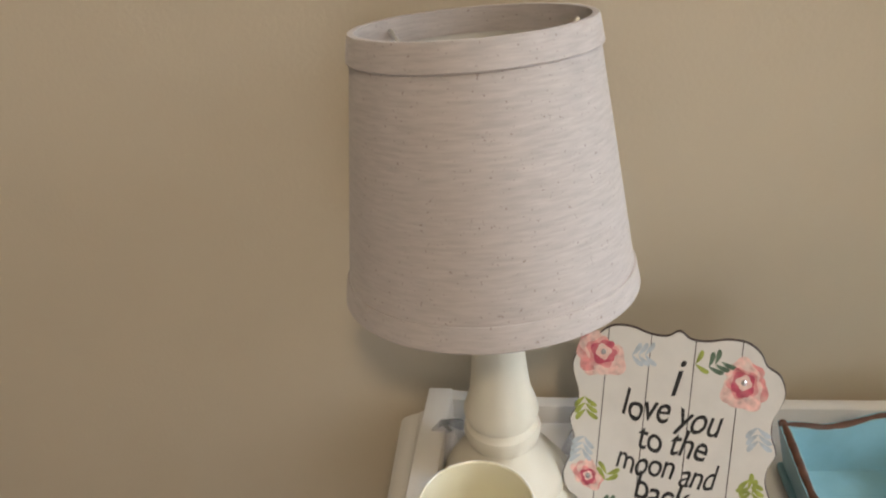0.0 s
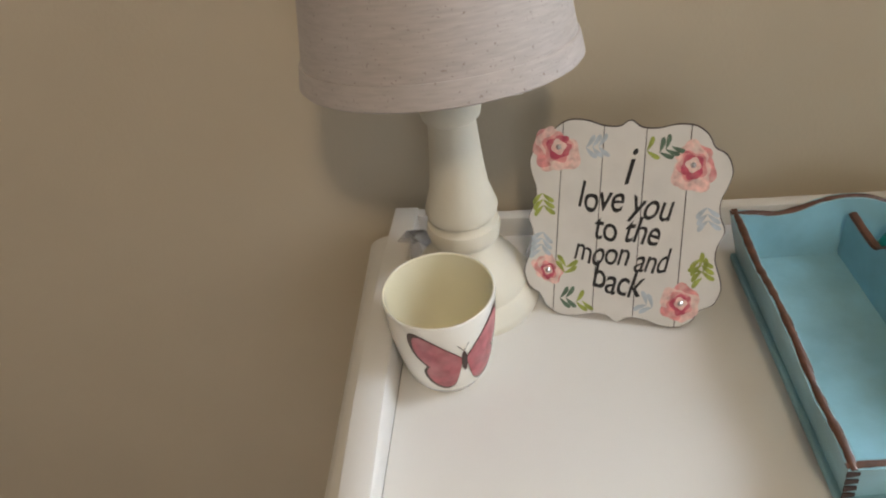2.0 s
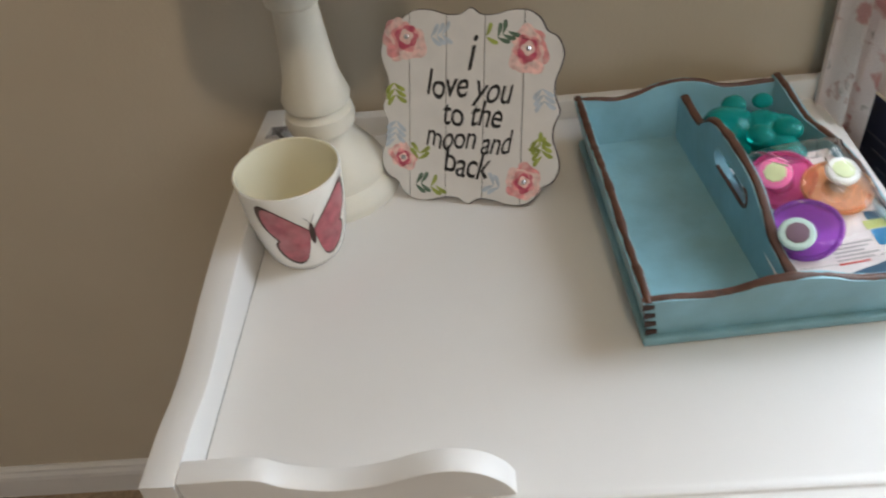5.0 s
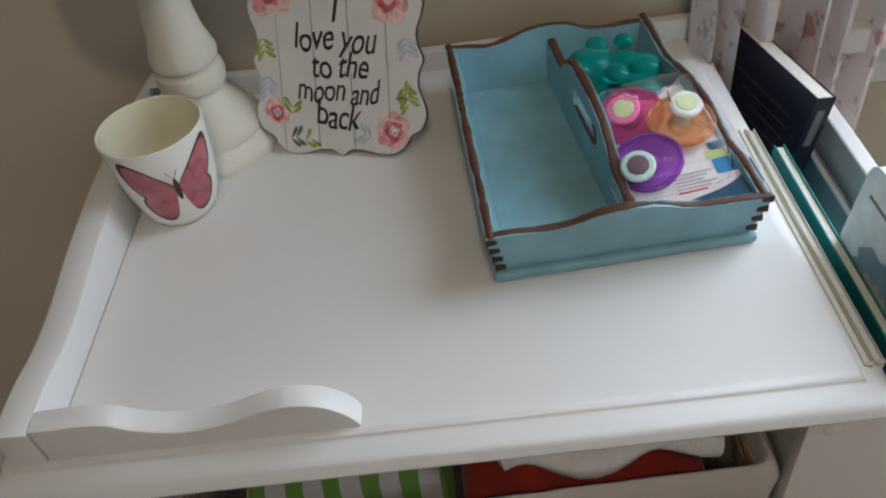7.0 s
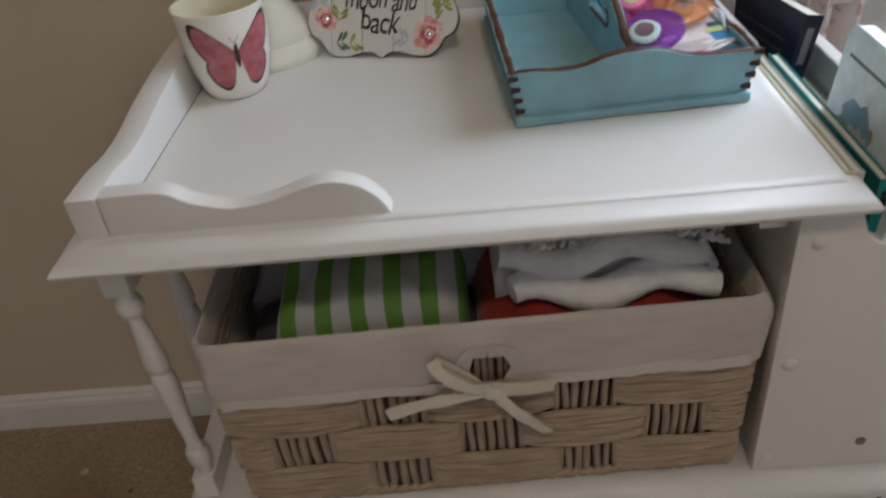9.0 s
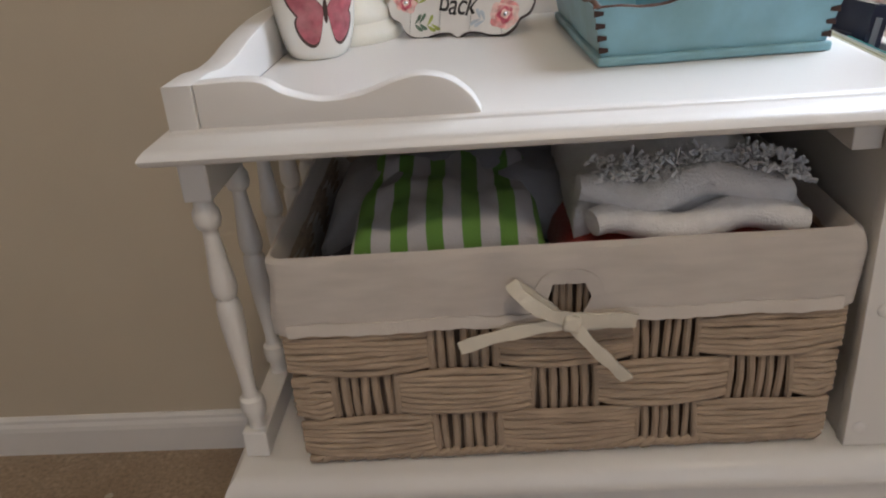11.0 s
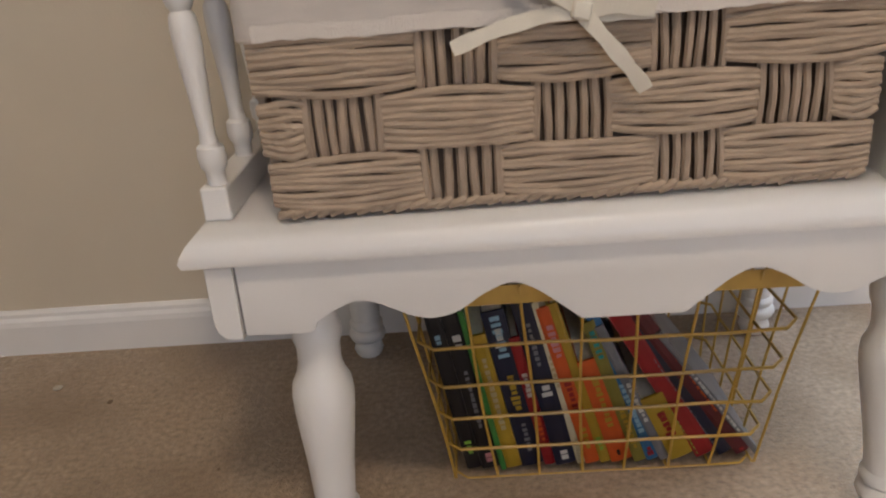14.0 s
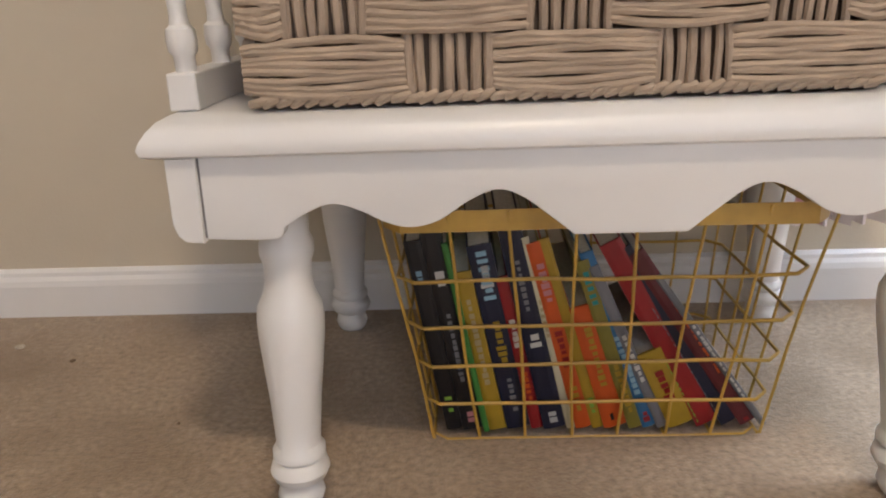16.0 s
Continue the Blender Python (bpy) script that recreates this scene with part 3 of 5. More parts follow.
for a, b in ((BX0 + 0.001, 0.237), (0.267, BX1 - 0.001)):
    line = [(a + (b - a) * i / 10, BY0 - 0.0108 + 0.0005 * math.sin(i * 2.1), BAND + 0.0052 + 0.0008 * math.sin(i * 1.3)) for i in range(11)]
    part("hem", strap(line, 0.0105, 0.0007), HEM, liner, "pale turned hem", smooth=True)

yb = BY0 - 0.016
for pts, w in (([(0.252, yb - 0.003, 0.503), (0.234, yb - 0.010, 0.512), (0.215, yb - 0.010, 0.528), (0.209, yb - 0.002, 0.535)], 0.010),
               ([(0.209, yb - 0.001, 0.534), (0.226, yb + 0.001, 0.520), (0.246, yb - 0.003, 0.502)], 0.009),
               ([(0.250, yb - 0.003, 0.500), (0.225, yb - 0.006, 0.498), (0.195, yb - 0.004, 0.491), (0.168, yb - 0.002, 0.4815)], 0.0098),
               ([(0.253, yb - 0.003, 0.498), (0.268, yb - 0.008, 0.480), (0.283, yb - 0.006, 0.462), (0.295, yb - 0.002, 0.446)], 0.010),
               ([(0.254, yb - 0.003, 0.501), (0.275, yb - 0.008, 0.503), (0.300, yb - 0.003, 0.499)], 0.013),
               ([(0.300, yb - 0.001, 0.497), (0.278, yb + 0.001, 0.496), (0.256, yb - 0.002, 0.498)], 0.010),
               ([(0.266, yb + 0.003, 0.500), (0.2725, yb + 0.004, 0.518), (0.2655, yb + 0.004, 0.5325), (0.250, yb + 0.004, 0.5345)], 0.0105),
               ([(0.236, yb + 0.003, 0.503), (0.2305, yb + 0.004, 0.516), (0.2365, yb + 0.004, 0.5325), (0.251, yb + 0.004, 0.5345)], 0.0105)):
    part("slot_edge" if w == 0.0105 else "tie", strap(pts, w, 0.001, 0.0 if w == 0.0105 else 0.3), LINER if w == 0.0105 else RIBBON, liner, smooth=True)
part("knot", box(-0.0065, 0.0065, -0.005, 0.004, -0.0065, 0.0065, 0.003, 3, pose(0.252, yb - 0.005, 0.5005, 0, 12, 0)), RIBBON, liner, smooth=True)


# cloths in the basket
def heap(x0, x1, y0, y1, z0, height, nx=34, ny=26, seed=0.0, wrinkle=0.008, droop=3.0):
    """A folded soft pile: a rounded pad with folds and creases."""
    bm = bmesh.new()
    rows = []
    for j in range(ny + 1):
        row = []
        for i in range(nx + 1):
            u, v = i / nx, j / ny
            e = (1 - abs(2 * u - 1) ** droop) * (1 - abs(2 * v - 1) ** droop)
            p = Vector((x0 + (x1 - x0) * u, y0 + (y1 - y0) * v, 0))
            w = noise.noise(Vector((u * 4 + seed, v * 4, seed))) + 0.5 * noise.noise(Vector((u * 9, v * 9 + seed, 2.0)))
            row.append(bm.verts.new((p.x, p.y, z0 + height * max(e, 0) ** 0.45 + wrinkle * w * min(1, e * 3))))
        rows.append(row)
    for a, b in zip(rows, rows[1:]):
        for i in range(nx):
            bm.faces.new((a[i], a[i + 1], b[i + 1], b[i]))
    edge = [r for r in rows[0]] + [r[-1] for r in rows[1:]] + rows[-1][-2::-1] + [r[0] for r in rows[-2:0:-1]]
    low = [bm.verts.new((v.co.x, v.co.y, z0 - 0.02)) for v in edge]
    for i in range(len(edge)):
        j = (i + 1) % len(edge)
        bm.faces.new((edge[i], edge[j], low[j], low[i]))
    bm.faces.new(low)
    return bm


STRIPE = mat("green_white_stripe", (0.45, 0.44, 0.47), 0.95, spread=0.06, bump=0.4, bump_scale=600)
sn, sl = STRIPE.node_tree.nodes, STRIPE.node_tree.links
sb = sn["Principled BSDF"]
stc, wave = sn.new("ShaderNodeTexCoord"), sn.new("ShaderNodeTexWave")
wave.wave_type, wave.bands_direction = "BANDS", "X"
wave.inputs["Scale"].default_value, wave.inputs["Distortion"].default_value, wave.inputs["Detail Scale"].default_value = 11.2, 0.35, 4
sl.new(stc.outputs["Object"], wave.inputs["Vector"])
srp = sn.new("ShaderNodeMapRange")
srp.inputs["From Min"].default_value, srp.inputs["From Max"].default_value = 0.50, 0.56
sl.new(wave.outputs["Fac"], srp.inputs["Value"])
smx = sn.new("ShaderNodeMix")
smx.data_type = "RGBA"
sl.new(sb.inputs["Base Color"].links[0].from_socket, smx.inputs["A"])
smx.inputs["B"].default_value = (0.12, 0.26, 0.05, 1)
sl.new(srp.outputs[0], smx.inputs["Factor"])
sl.new(smx.outputs["Result"], sb.inputs["Base Color"])

fold = heap(0.085, 0.240, 0.014, 0.21, 0.535, 0.038, seed=1.3, wrinkle=0.012, droop=6.0)
tagged(part("striped_cloth", fold, STRIPE, smooth=True), "green and white striped cloth folded in the basket", "cloth").matrix_world = SET
tagged(part("grey_cloth", heap(0.05, 0.30, 0.10, 0.31, 0.52, 0.048, seed=4.1, wrinkle=0.010), GREYCLOTH, smooth=True), "crumpled grey cloth behind the striped one", "cloth").matrix_world = SET
tagged(part("dark_cloth", heap(0.052, 0.26, 0.012, 0.12, 0.50, 0.034, seed=6.0), DARKCLOTH, smooth=True), "dark cloth deep in the woven basket", "cloth").matrix_world = SET
tagged(part("red_cloth", heap(0.246, 0.425, 0.012, 0.25, 0.522, 0.031, seed=2.2, wrinkle=0.008, droop=2.4), REDCLOTH, smooth=True), "dark red cloth folded under the white towel", "cloth").matrix_world = SET
towel = thing("fringed_towel", "white terry towel with ragged fringe in the basket", "towel", m=SET)
bm = bmesh.new()
for k, (z, r, y, ins) in enumerate(((0.556, 0.0150, 0.034, 0.0), (0.577, 0.0145, 0.050, -0.004))):
    line = [(0.274 + ins + 0.158 * i / 16 - 0.004 * k, y + 0.006 * math.sin(i * 0.7 + k), z + 0.005 * math.sin(i * 0.55 + 1 + k) - 0.004 * abs(i / 16 - 0.4)) for i in range(17)]
    tube(bm, line, r, 12, [0.55 + 0.45 * math.sin(math.pi * (i + 1.5) / 19) ** 0.5 for i in range(17)], 0.9)
part("rolled_fold", bm, TOWEL, towel, smooth=True)
part("towel_body", heap(0.262, 0.440, 0.05, 0.24, 0.555, 0.036, seed=9.0, wrinkle=0.010), TOWEL, towel, smooth=True)
bm = bmesh.new()
for k in range(420):
    x, y = rng.uniform(0.280, 0.442), rng.uniform(0.045, 0.10)
    z = 0.586 + 0.010 * noise.noise(Vector((x * 30, y * 30, 0))) - 0.12 * max(0, x - 0.41)
    d = Vector((rng.uniform(-1, 1), rng.uniform(-1, 0.3), rng.uniform(-0.2, 1))).normalized() * rng.uniform(0.004, 0.010)
    p = Vector((x, y, z))
    tube(bm, [p, p + d * 0.5 + Vector((0, 0, 0.001)), p + d], 0.0017, 4)
tagged(part("fringe", bm, TOWEL, towel, "ragged cotton fringe"), kind="stuff")

# ---- the lamp ----
lamp = thing("table_lamp", "cream turned table lamp with flecked linen drum shade", "lamp")
LX, LY = 0.056, 0.315
stem = [(0.060, 0), (0.0615, 0.004), (0.0600, 0.010), (0.0540, 0.016), (0.0500, 0.019), (0.0505, 0.023), (0.0470, 0.030), (0.0380, 0.042), (0.0300, 0.055), (0.0275, 0.062), (0.0350, 0.066), (0.0370, 0.073), (0.0350, 0.080), (0.0275, 0.0835), (0.0265, 0.0855), (0.0340, 0.088), (0.0355, 0.093), (0.0325, 0.101), (0.0270, 0.112), (0.0245, 0.130), (0.0225, 0.150), (0.0212, 0.165), (0.0208, 0.172), (0.0255, 0.175), (0.0265, 0.180), (0.0245, 0.185), (0.0200, 0.190), (0.0205, 0.200), (0.0235, 0.212), (0.0250, 0.222), (0.0170, 0.226), (0.0120, 0.240)]
part("stem", lathe([(r * (0.95 if z < 0.05 else 0.80 if z < 0.105 else 0.84), H + z) for r, z in stem], 56, at=(LX, LY, 0)), CREAM, lamp, smooth=True)
SX = 0.0525
RB, RT, ZB, ZT = 0.0925, 0.0708, 0.820, 0.984
LEAN = Matrix.Translation((SX, LY, 0.90)) @ pose(0, 0, 0, -10.5, -1.8, 0) @ Matrix.Translation((-SX, -LY, -0.90))  # the shade sits askew


def shade_r(z):
    return RB + (RT - RB) * (z - ZB) / (ZT - ZB)


shade = part("shade", lathe([(shade_r(z), z) for z in (ZB, ZB + 0.05, ZB + 0.1, ZT)], 96, False, (SX, LY, 0)), LINEN, lamp, "flecked oatmeal linen drum shade", smooth=True)
shade.matrix_local = LEAN
part("lining", lathe([(shade_r(z) - 0.0016, z) for z in (ZB + 0.0005, ZT - 0.0005)], 96, False, (SX, LY, 0)), LINING, shade, smooth=True)
for za, zc2 in ((ZB - 0.0012, ZB + 0.0155), (ZT - 0.0165, ZT + 0.0012)):
    ring = [(shade_r(za) + 0.0010, za + 0.001), (shade_r(za) + 0.0018, za + 0.002), (shade_r(zc2) + 0.0018, zc2 - 0.002), (shade_r(zc2) + 0.0010, zc2 - 0.0004), (shade_r(zc2) - 0.0026, zc2 - 0.0006), (shade_r(za) - 0.0026, za + 0.0006), (shade_r(za) + 0.0010, za + 0.001)]
    part("trim_band", lathe(ring, 96, False, (SX, LY, 0)), LINEN, shade, smooth=True)
bm = bmesh.new()
for a in (145, 265, 25):
    c, s = math.cos(radians(a)), math.sin(radians(a))
    tube(bm, [(LX + 0.010 * c, LY + 0.010 * s, ZT - 0.030), (SX + 0.05 * c, LY + 0.05 * s, ZT - 0.026), (SX + (RT - 0.003) * c, LY + (RT - 0.003) * s, ZT - 0.006)], 0.0015, 8)
part("spider", bm, METAL, lamp, "thin steel shade carrier", smooth=True).matrix_local = LEAN
part("socket", lathe([(0.011, H + 0.22), (0.014, H + 0.224), (0.0165, H + 0.25), (0.0165, H + 0.285), (0.012, H + 0.29), (0.012, ZT - 0.034), (0.010, ZT - 0.024)], 24, at=(LX, LY, 0)), METAL, lamp, smooth=True)

# clear crumpled ribbon ends by the lamp foot
TULLE = glassy("sheer_ribbon", (0.96, 0.95, 0.98), 0.25, 0.8)
rib = thing("ribbon_scrap", "pale sheer ribbon ends lying by the lamp foot", "ribbon")
part("strip", strap([(0.022, 0.310, H + 0.003), (0.010, 0.324, H + 0.022), (0.004, 0.344, H + 0.036), (0.010, 0.360, H + 0.030), (0.024, 0.374, H + 0.006)], 0.020, 0.0004, 0.3), TULLE, rib, smooth=True)
part("strip", strap([(0.110, 0.350, H + 0.002), (0.116, 0.358, H + 0.018), (0.128, 0.368, H + 0.030), (0.145, 0.378, H + 0.004)], 0.016, 0.0005, 0.9), TULLE, rib, smooth=True)

# ---- the cup ----
cup = thing("porcelain_cup", "white porcelain cup with a pink butterfly", "cup")
CX, CY = 0.041, 0.231
outer = [(0.0, 0.0006), (0.0215, 0.0006), (0.0235, 0.0), (0.0280, 0.0025), (0.0322, 0.010), (0.0356, 0.022), (0.0384, 0.036), (0.0404, 0.052), (0.0416, 0.068), (0.0426, 0.0805), (0.0424, 0.0822), (0.0414, 0.0828), (0.0404, 0.0820), (0.0396, 0.068), (0.0376, 0.052), (0.0348, 0.036), (0.0312, 0.022), (0.0262, 0.010), (0.018, 0.0055), (0.0, 0.005)]
outer = [(r * 0.96, z) for r, z in outer]
part("body", lathe([(max(r, 0.0004), H + z) for r, z in outer[:12]], 72, False, (CX, CY, 0)), PORCELAIN, cup, smooth=True)
part("inside", lathe([(max(r, 0.0004), H + z) for r, z in outer[11:]], 72, False, (CX, CY, 0)), CUPIN, cup, "cream glazed inside", smooth=True)


def cup_r(z):
    zs, rs = [p[1] for p in outer[3:10]], [p[0] for p in outer[3:10]]
    return float(np.interp(z, zs, rs))


def on_cup(a, b, lift):
    r = cup_r(b) + lift
    ang = radians(-64) + a / 0.039
    return (CX + r * math.cos(ang), CY + r * math.sin(ang), H + b)


def wing(points, centre, lift, name, material, scale=1.0):
    line = [(centre[0] + (p.x - centre[0]) * scale, centre[1] + (p.y - centre[1]) * scale) for p in smooth_line([(a, b, 0) for a, b in points], 5, True)]
    part(name, disc_on(lambda a, b: on_cup(a, b, lift), line, 7, centre), material, cup, smooth=True)


upper = [(-0.002, 0.0445), (-0.010, 0.0535), (-0.020, 0.0625), (-0.0285, 0.0675), (-0.0335, 0.0660), (-0.0350, 0.0585), (-0.0325, 0.0485), (-0.0270, 0.0405), (-0.0235, 0.0378), (-0.010, 0.0375), (-0.002, 0.0380)]
lower = [(-0.0025, 0.0400), (-0.012, 0.0390), (-0.0235, 0.0388), (-0.0280, 0.0335), (-0.0275, 0.0255), (-0.0225, 0.0175), (-0.0150, 0.0135), (-0.0085, 0.0165), (-0.0050, 0.0245), (-0.0030, 0.0330)]
for sgn in (1, -1):
    for pts, c in ((upper, (-0.018, 0.0535)), (lower, (-0.015, 0.030))):
        q = [(a * sgn * 1.12, 0.0455 + (b - 0.041) * 1.18) for a, b in pts]
        cc = (c[0] * sgn * 1.12, 0.0455 + (c[1] - 0.041) * 1.18)
        wing(q, cc, 0.00035, "wing_edge", WINGEDGE)
        wing(q, (-0.0045 * sgn, 0.0440), 0.0006, "wing", WING, 0.90)
body_line = [(0.0021 * math.cos(k * math.pi / 8) * (1.0 if abs(k % 16 - 8) > 2 else 1.1), 0.0455 + 0.0112 * math.sin(k * math.pi / 8)) for k in range(16)]
part("insect_body", disc_on(lambda a, b: on_cup(a, b, 0.0009), body_line, 3, (0, 0.0455)), WINGEDGE, cup)
bm = bmesh.new()
for s in (-1, 1):
    tube(bm, [on_cup(0.0006 * s, 0.0565, 0.0006), on_cup(0.0022 * s, 0.0598, 0.0006), on_cup(0.0042 * s, 0.0630, 0.0006)], 0.00022, 5)
part("feelers", bm, WINGEDGE, cup)

# ---- the wooden sign ----
U, V = Vector((0.970, -0.244, 0.019)).normalized(), Vector((0.097, 0.453, 0.886)).normalized()
V = (V - U * V.dot(U)).normalized()
N = U.cross(V)
SM = Matrix(((U.x, V.x, N.x, 0.180), (U.y, V.y, N.y, 0.308), (U.z, V.z, N.z, 0.671), (0, 0, 0, 1))) @ Matrix.Diagonal((0.95, 0.98, 0.98, 1))
sign = thing("wooden_sign", "white plank sign with painted roses and black script", "sign", m=SM)
quarter = [(0.0, 0.0815), (0.009, 0.0765), (0.022, 0.0765), (0.036, 0.0800), (0.050, 0.0795), (0.060, 0.0730), (0.0655, 0.0640), (0.0750, 0.0585), (0.0800, 0.0470), (0.0780, 0.0360), (0.0735, 0.0240), (0.0740, 0.0120), (0.0785, 0.0)]
ring = quarter + [(a, -b) for a, b in reversed(quarter[:-1])]
ring = ring + [(-a, b) for a, b in reversed(ring[1:-1])]
outline = [(p.x, p.y) for p in smooth_line([(a, b, 0) for a, b in ring], 4, True)]
part("back_board", prism(outline, 0.0042, "z", -0.0057, 0), BOARDEDGE, sign, "dark stained board edge")
cuts = (-0.0875, -0.0535, -0.0205, 0.0128, 0.0465, 0.0875)


def clip_outline(pts, lo, hi):
    """The outline kept between two upright cuts."""
    for bound, sgn in ((lo, 1), (hi, -1)):
        out = []
        for (ax, ay), (bx, by) in zip(pts, pts[1:] + pts[:1]):
            ia, ib = (ax - bound) * sgn >= 0, (bx - bound) * sgn >= 0
            if ia:
                out.append((ax, ay))
            if ia != ib:
                t = (bound - ax) / (bx - ax)
                out.append((bound, ay + (by - ay) * t))
        pts = out
    return pts


inner = [(a * 0.989, b * 0.989) for a, b in outline]
for a, b in zip(cuts, cuts[1:]):
    part("plank", prism(clip_outline(inner, a + 0.0004, b - 0.0004), 0.0018, "z", -0.0012), BOARD, sign)
part("easel", box(-0.02, 0.02, -0.094, 0.0, -0.0012, 0.0012, 0.0005, m=pose(0, 0.018, -0.0075, 45)), BOARDEDGE, sign)
TOP = 0.0006
for words, x, y, size, gap in (("i", 0.0, 0.030, 0.036, 1.0), ("love you", -0.001, 0.0085, 0.0275, 0.95), ("to the", 0.002, -0.0145, 0.0265, 0.95), ("moon and", -0.001, -0.0345, 0.0240, 0.92), ("back", -0.003, -0.0565, 0.0275, 0.92)):
    lettering(words, size, INK, sign, pose(x, y, TOP) @ Matrix.Diagonal((0.84, 1.16, 1, 1)) @ pose(0, 0, 0, 0, 0, -3), 0.00015, 0.22, spacing=gap)
srng = random.Random(11)


def petal_disc(cx, cy, r, lobes, wob, z, material, parent, name="petal"):
    ph = srng.uniform(0, 6)
    pts = [(cx + r * (1 + wob * math.sin(lobes * 2 * math.pi * k / 40 + ph) + 0.5 * wob * math.sin(3 * 2 * math.pi * k / 40 + 2 * ph)) * math.cos(2 * math.pi * k / 40), cy + r * (1 + wob * math.sin(lobes * 2 * math.pi * k / 40 + ph)) * math.sin(2 * math.pi * k / 40)) for k in range(40)]
    part(name, disc_on(lambda a, b: (a, b, z), pts, 2, (cx, cy)), material, parent)


def painted_leaf(x, y, ang, length, width, material):
    c, s = math.cos(radians(ang)), math.sin(radians(ang))
    pts = []
    for k in range(20):
        t = k / 20 * 2 * math.pi
        a, b = length / 2 * math.cos(t) + length / 2, width / 2 * math.sin(t) * (0.6 + 0.4 * math.cos(t + 0.6))
        pts.append((x + a * c - b * s, y + a * s + b * c))
    part("painted_leaf", disc_on(lambda a, b: (a, b, 0.00072), pts, 2, (x + length / 2 * c, y + length / 2 * s)), material, sign)


for cx, cy, r in ((-0.0575, 0.057, 0.0195), (0.0490, 0.0490, 0.0185), (-0.0600, -0.0435, 0.0125), (0.0490, -0.0600, 0.0160)):
    for k in range(5):
        a = srng.uniform(0, 6.3)
        petal_disc(cx + r * 0.42 * math.cos(a + k * 1.26), cy + r * 0.42 * math.sin(a + k * 1.26), r * srng.uniform(0.52, 0.70), 4, 0.13, 0.00064 + k * 0.00001, ROSE[1 + k % 2] if k < 4 else ROSE[2], sign)
    petal_disc(cx, cy, r * 0.60, 5, 0.13, 0.00074, ROSE[1], sign)
    for k in range(3):
        a = srng.uniform(0, 6.3)
        petal_disc(cx + r * 0.36 * math.cos(a), cy + r * 0.36 * math.sin(a), r * 0.24, 3, 0.2, 0.00076, ROSE[k % 2], sign)
    petal_disc(cx + r * 0.03, cy, r * 0.46, 4, 0.12, 0.00078, ROSE[0], sign)
    petal_disc(cx + r * 0.06, cy + r * 0.04, r * 0.30, 4, 0.12, 0.00082, ROSE[2], sign)
    part("gem", lathe([(0.0022, 0.0008), (0.0022, 0.0014), (0.0012, 0.0024), (0.0002, 0.0026)], 10, at=(cx + r * 0.06, cy + r * 0.04, 0)), GEM, sign, "small clear stick-on gem")
for x, y, ang, mt, cnt in ((-0.036, 0.058, 10, LEAFBLUE, 6), (0.012, 0.058, 20, LEAFGREEN, 2), (0.022, 0.057, 30, LEAFDARK, 5), (-0.068, 0.022, -80, LEAFGREEN, 6), (-0.065, -0.010, -95, LEAFBLUE, 7), (-0.046, -0.046, 80, LEAFGREEN, 4), (-0.050, -0.066, 10, LEAFDARK, 4), (-0.036, -0.068, 15, LEAFGREEN, 3), (0.063, 0.020, -80, LEAFBLUE, 6), (0.062, -0.020, -80, LEAFGREEN, 7), (0.030, -0.066, 160, LEAFBLUE, 4), (0.066, -0.034, 130, LEAFGREEN, 3)):
    c, s = math.cos(radians(ang)), math.sin(radians(ang))
    for k in range(cnt):
        d = 0.0050 * (k // 2) + 0.002
        painted_leaf(x + d * c, y + d * s, ang + (48 if k % 2 else -48), 0.0118, 0.0056, mt)

# ---- the aqua tray ----
TURN = Matrix.Translation((0.29, 0.105, 0)) @ pose(0, 0, 0, 0, 0, 3.0) @ Matrix.Translation((-0.29, -0.105, 0))
tray = thing("wooden_tray", "distressed aqua wooden tray with worn brown edges and handle", "tray", m=TURN)
TX0, TX1, TY0, TY1 = 0.291, 0.468, 0.107, 0.338  # foot of the inner box
TZ = H + 0.0005
part("foot_board", prism([(TX0 - 0.004, TY0 - 0.005), (TX1 + 0.004, TY0 - 0.005), (TX1 - 0.010, TY1 + 0.004), (TX0 - 0.004, TY1 + 0.004)], 0.0075, "z", TZ, 0.002), AQUA, tray)
SL = 0.17  # outward slope of the sides


def tray_side(name, a, b, out, heights, wall=0.0075):
    """A sloping side between two foot corners, its top edge a soft wave, with a worn brown rim."""
    a, b, out = Vector(a), Vector(b), Vector(out)
    along = (b - a).normalized()
    line = smooth_line([(i / (len(heights) - 1), h, 0) for i, h in enumerate(heights)], 6)
    rings, rim = [], []
    for p in line:
        t, h = p.x, p.y
        lo = a.lerp(b, t)
        ext = (t - 0.5) * 2 * SL * h * abs(1)
        top = lo + out * SL * h + along * ext + Vector((0, 0, h))
        rings.append([lo + Vector((0, 0, 0.0065)), top, top - out * wall, lo - out * wall + Vector((0, 0, 0.0065))])
        rim.append(top - out * wall / 2)
    ob = part(name, loft(rings), AQUA, tray)
    bmr = bmesh.new()
    tube(bmr, [p + Vector((0, 0, 0.0002)) for p in rim], wall * 0.43, 8, [0.86 + 0.35 * noise.noise(p * 45) + 0.3 * noise.noise(p * 160) for p in rim], 0.5)
    part("worn_rim", bmr, RUST, ob, "brown wood showing where paint wore off", smooth=True)
    return ob


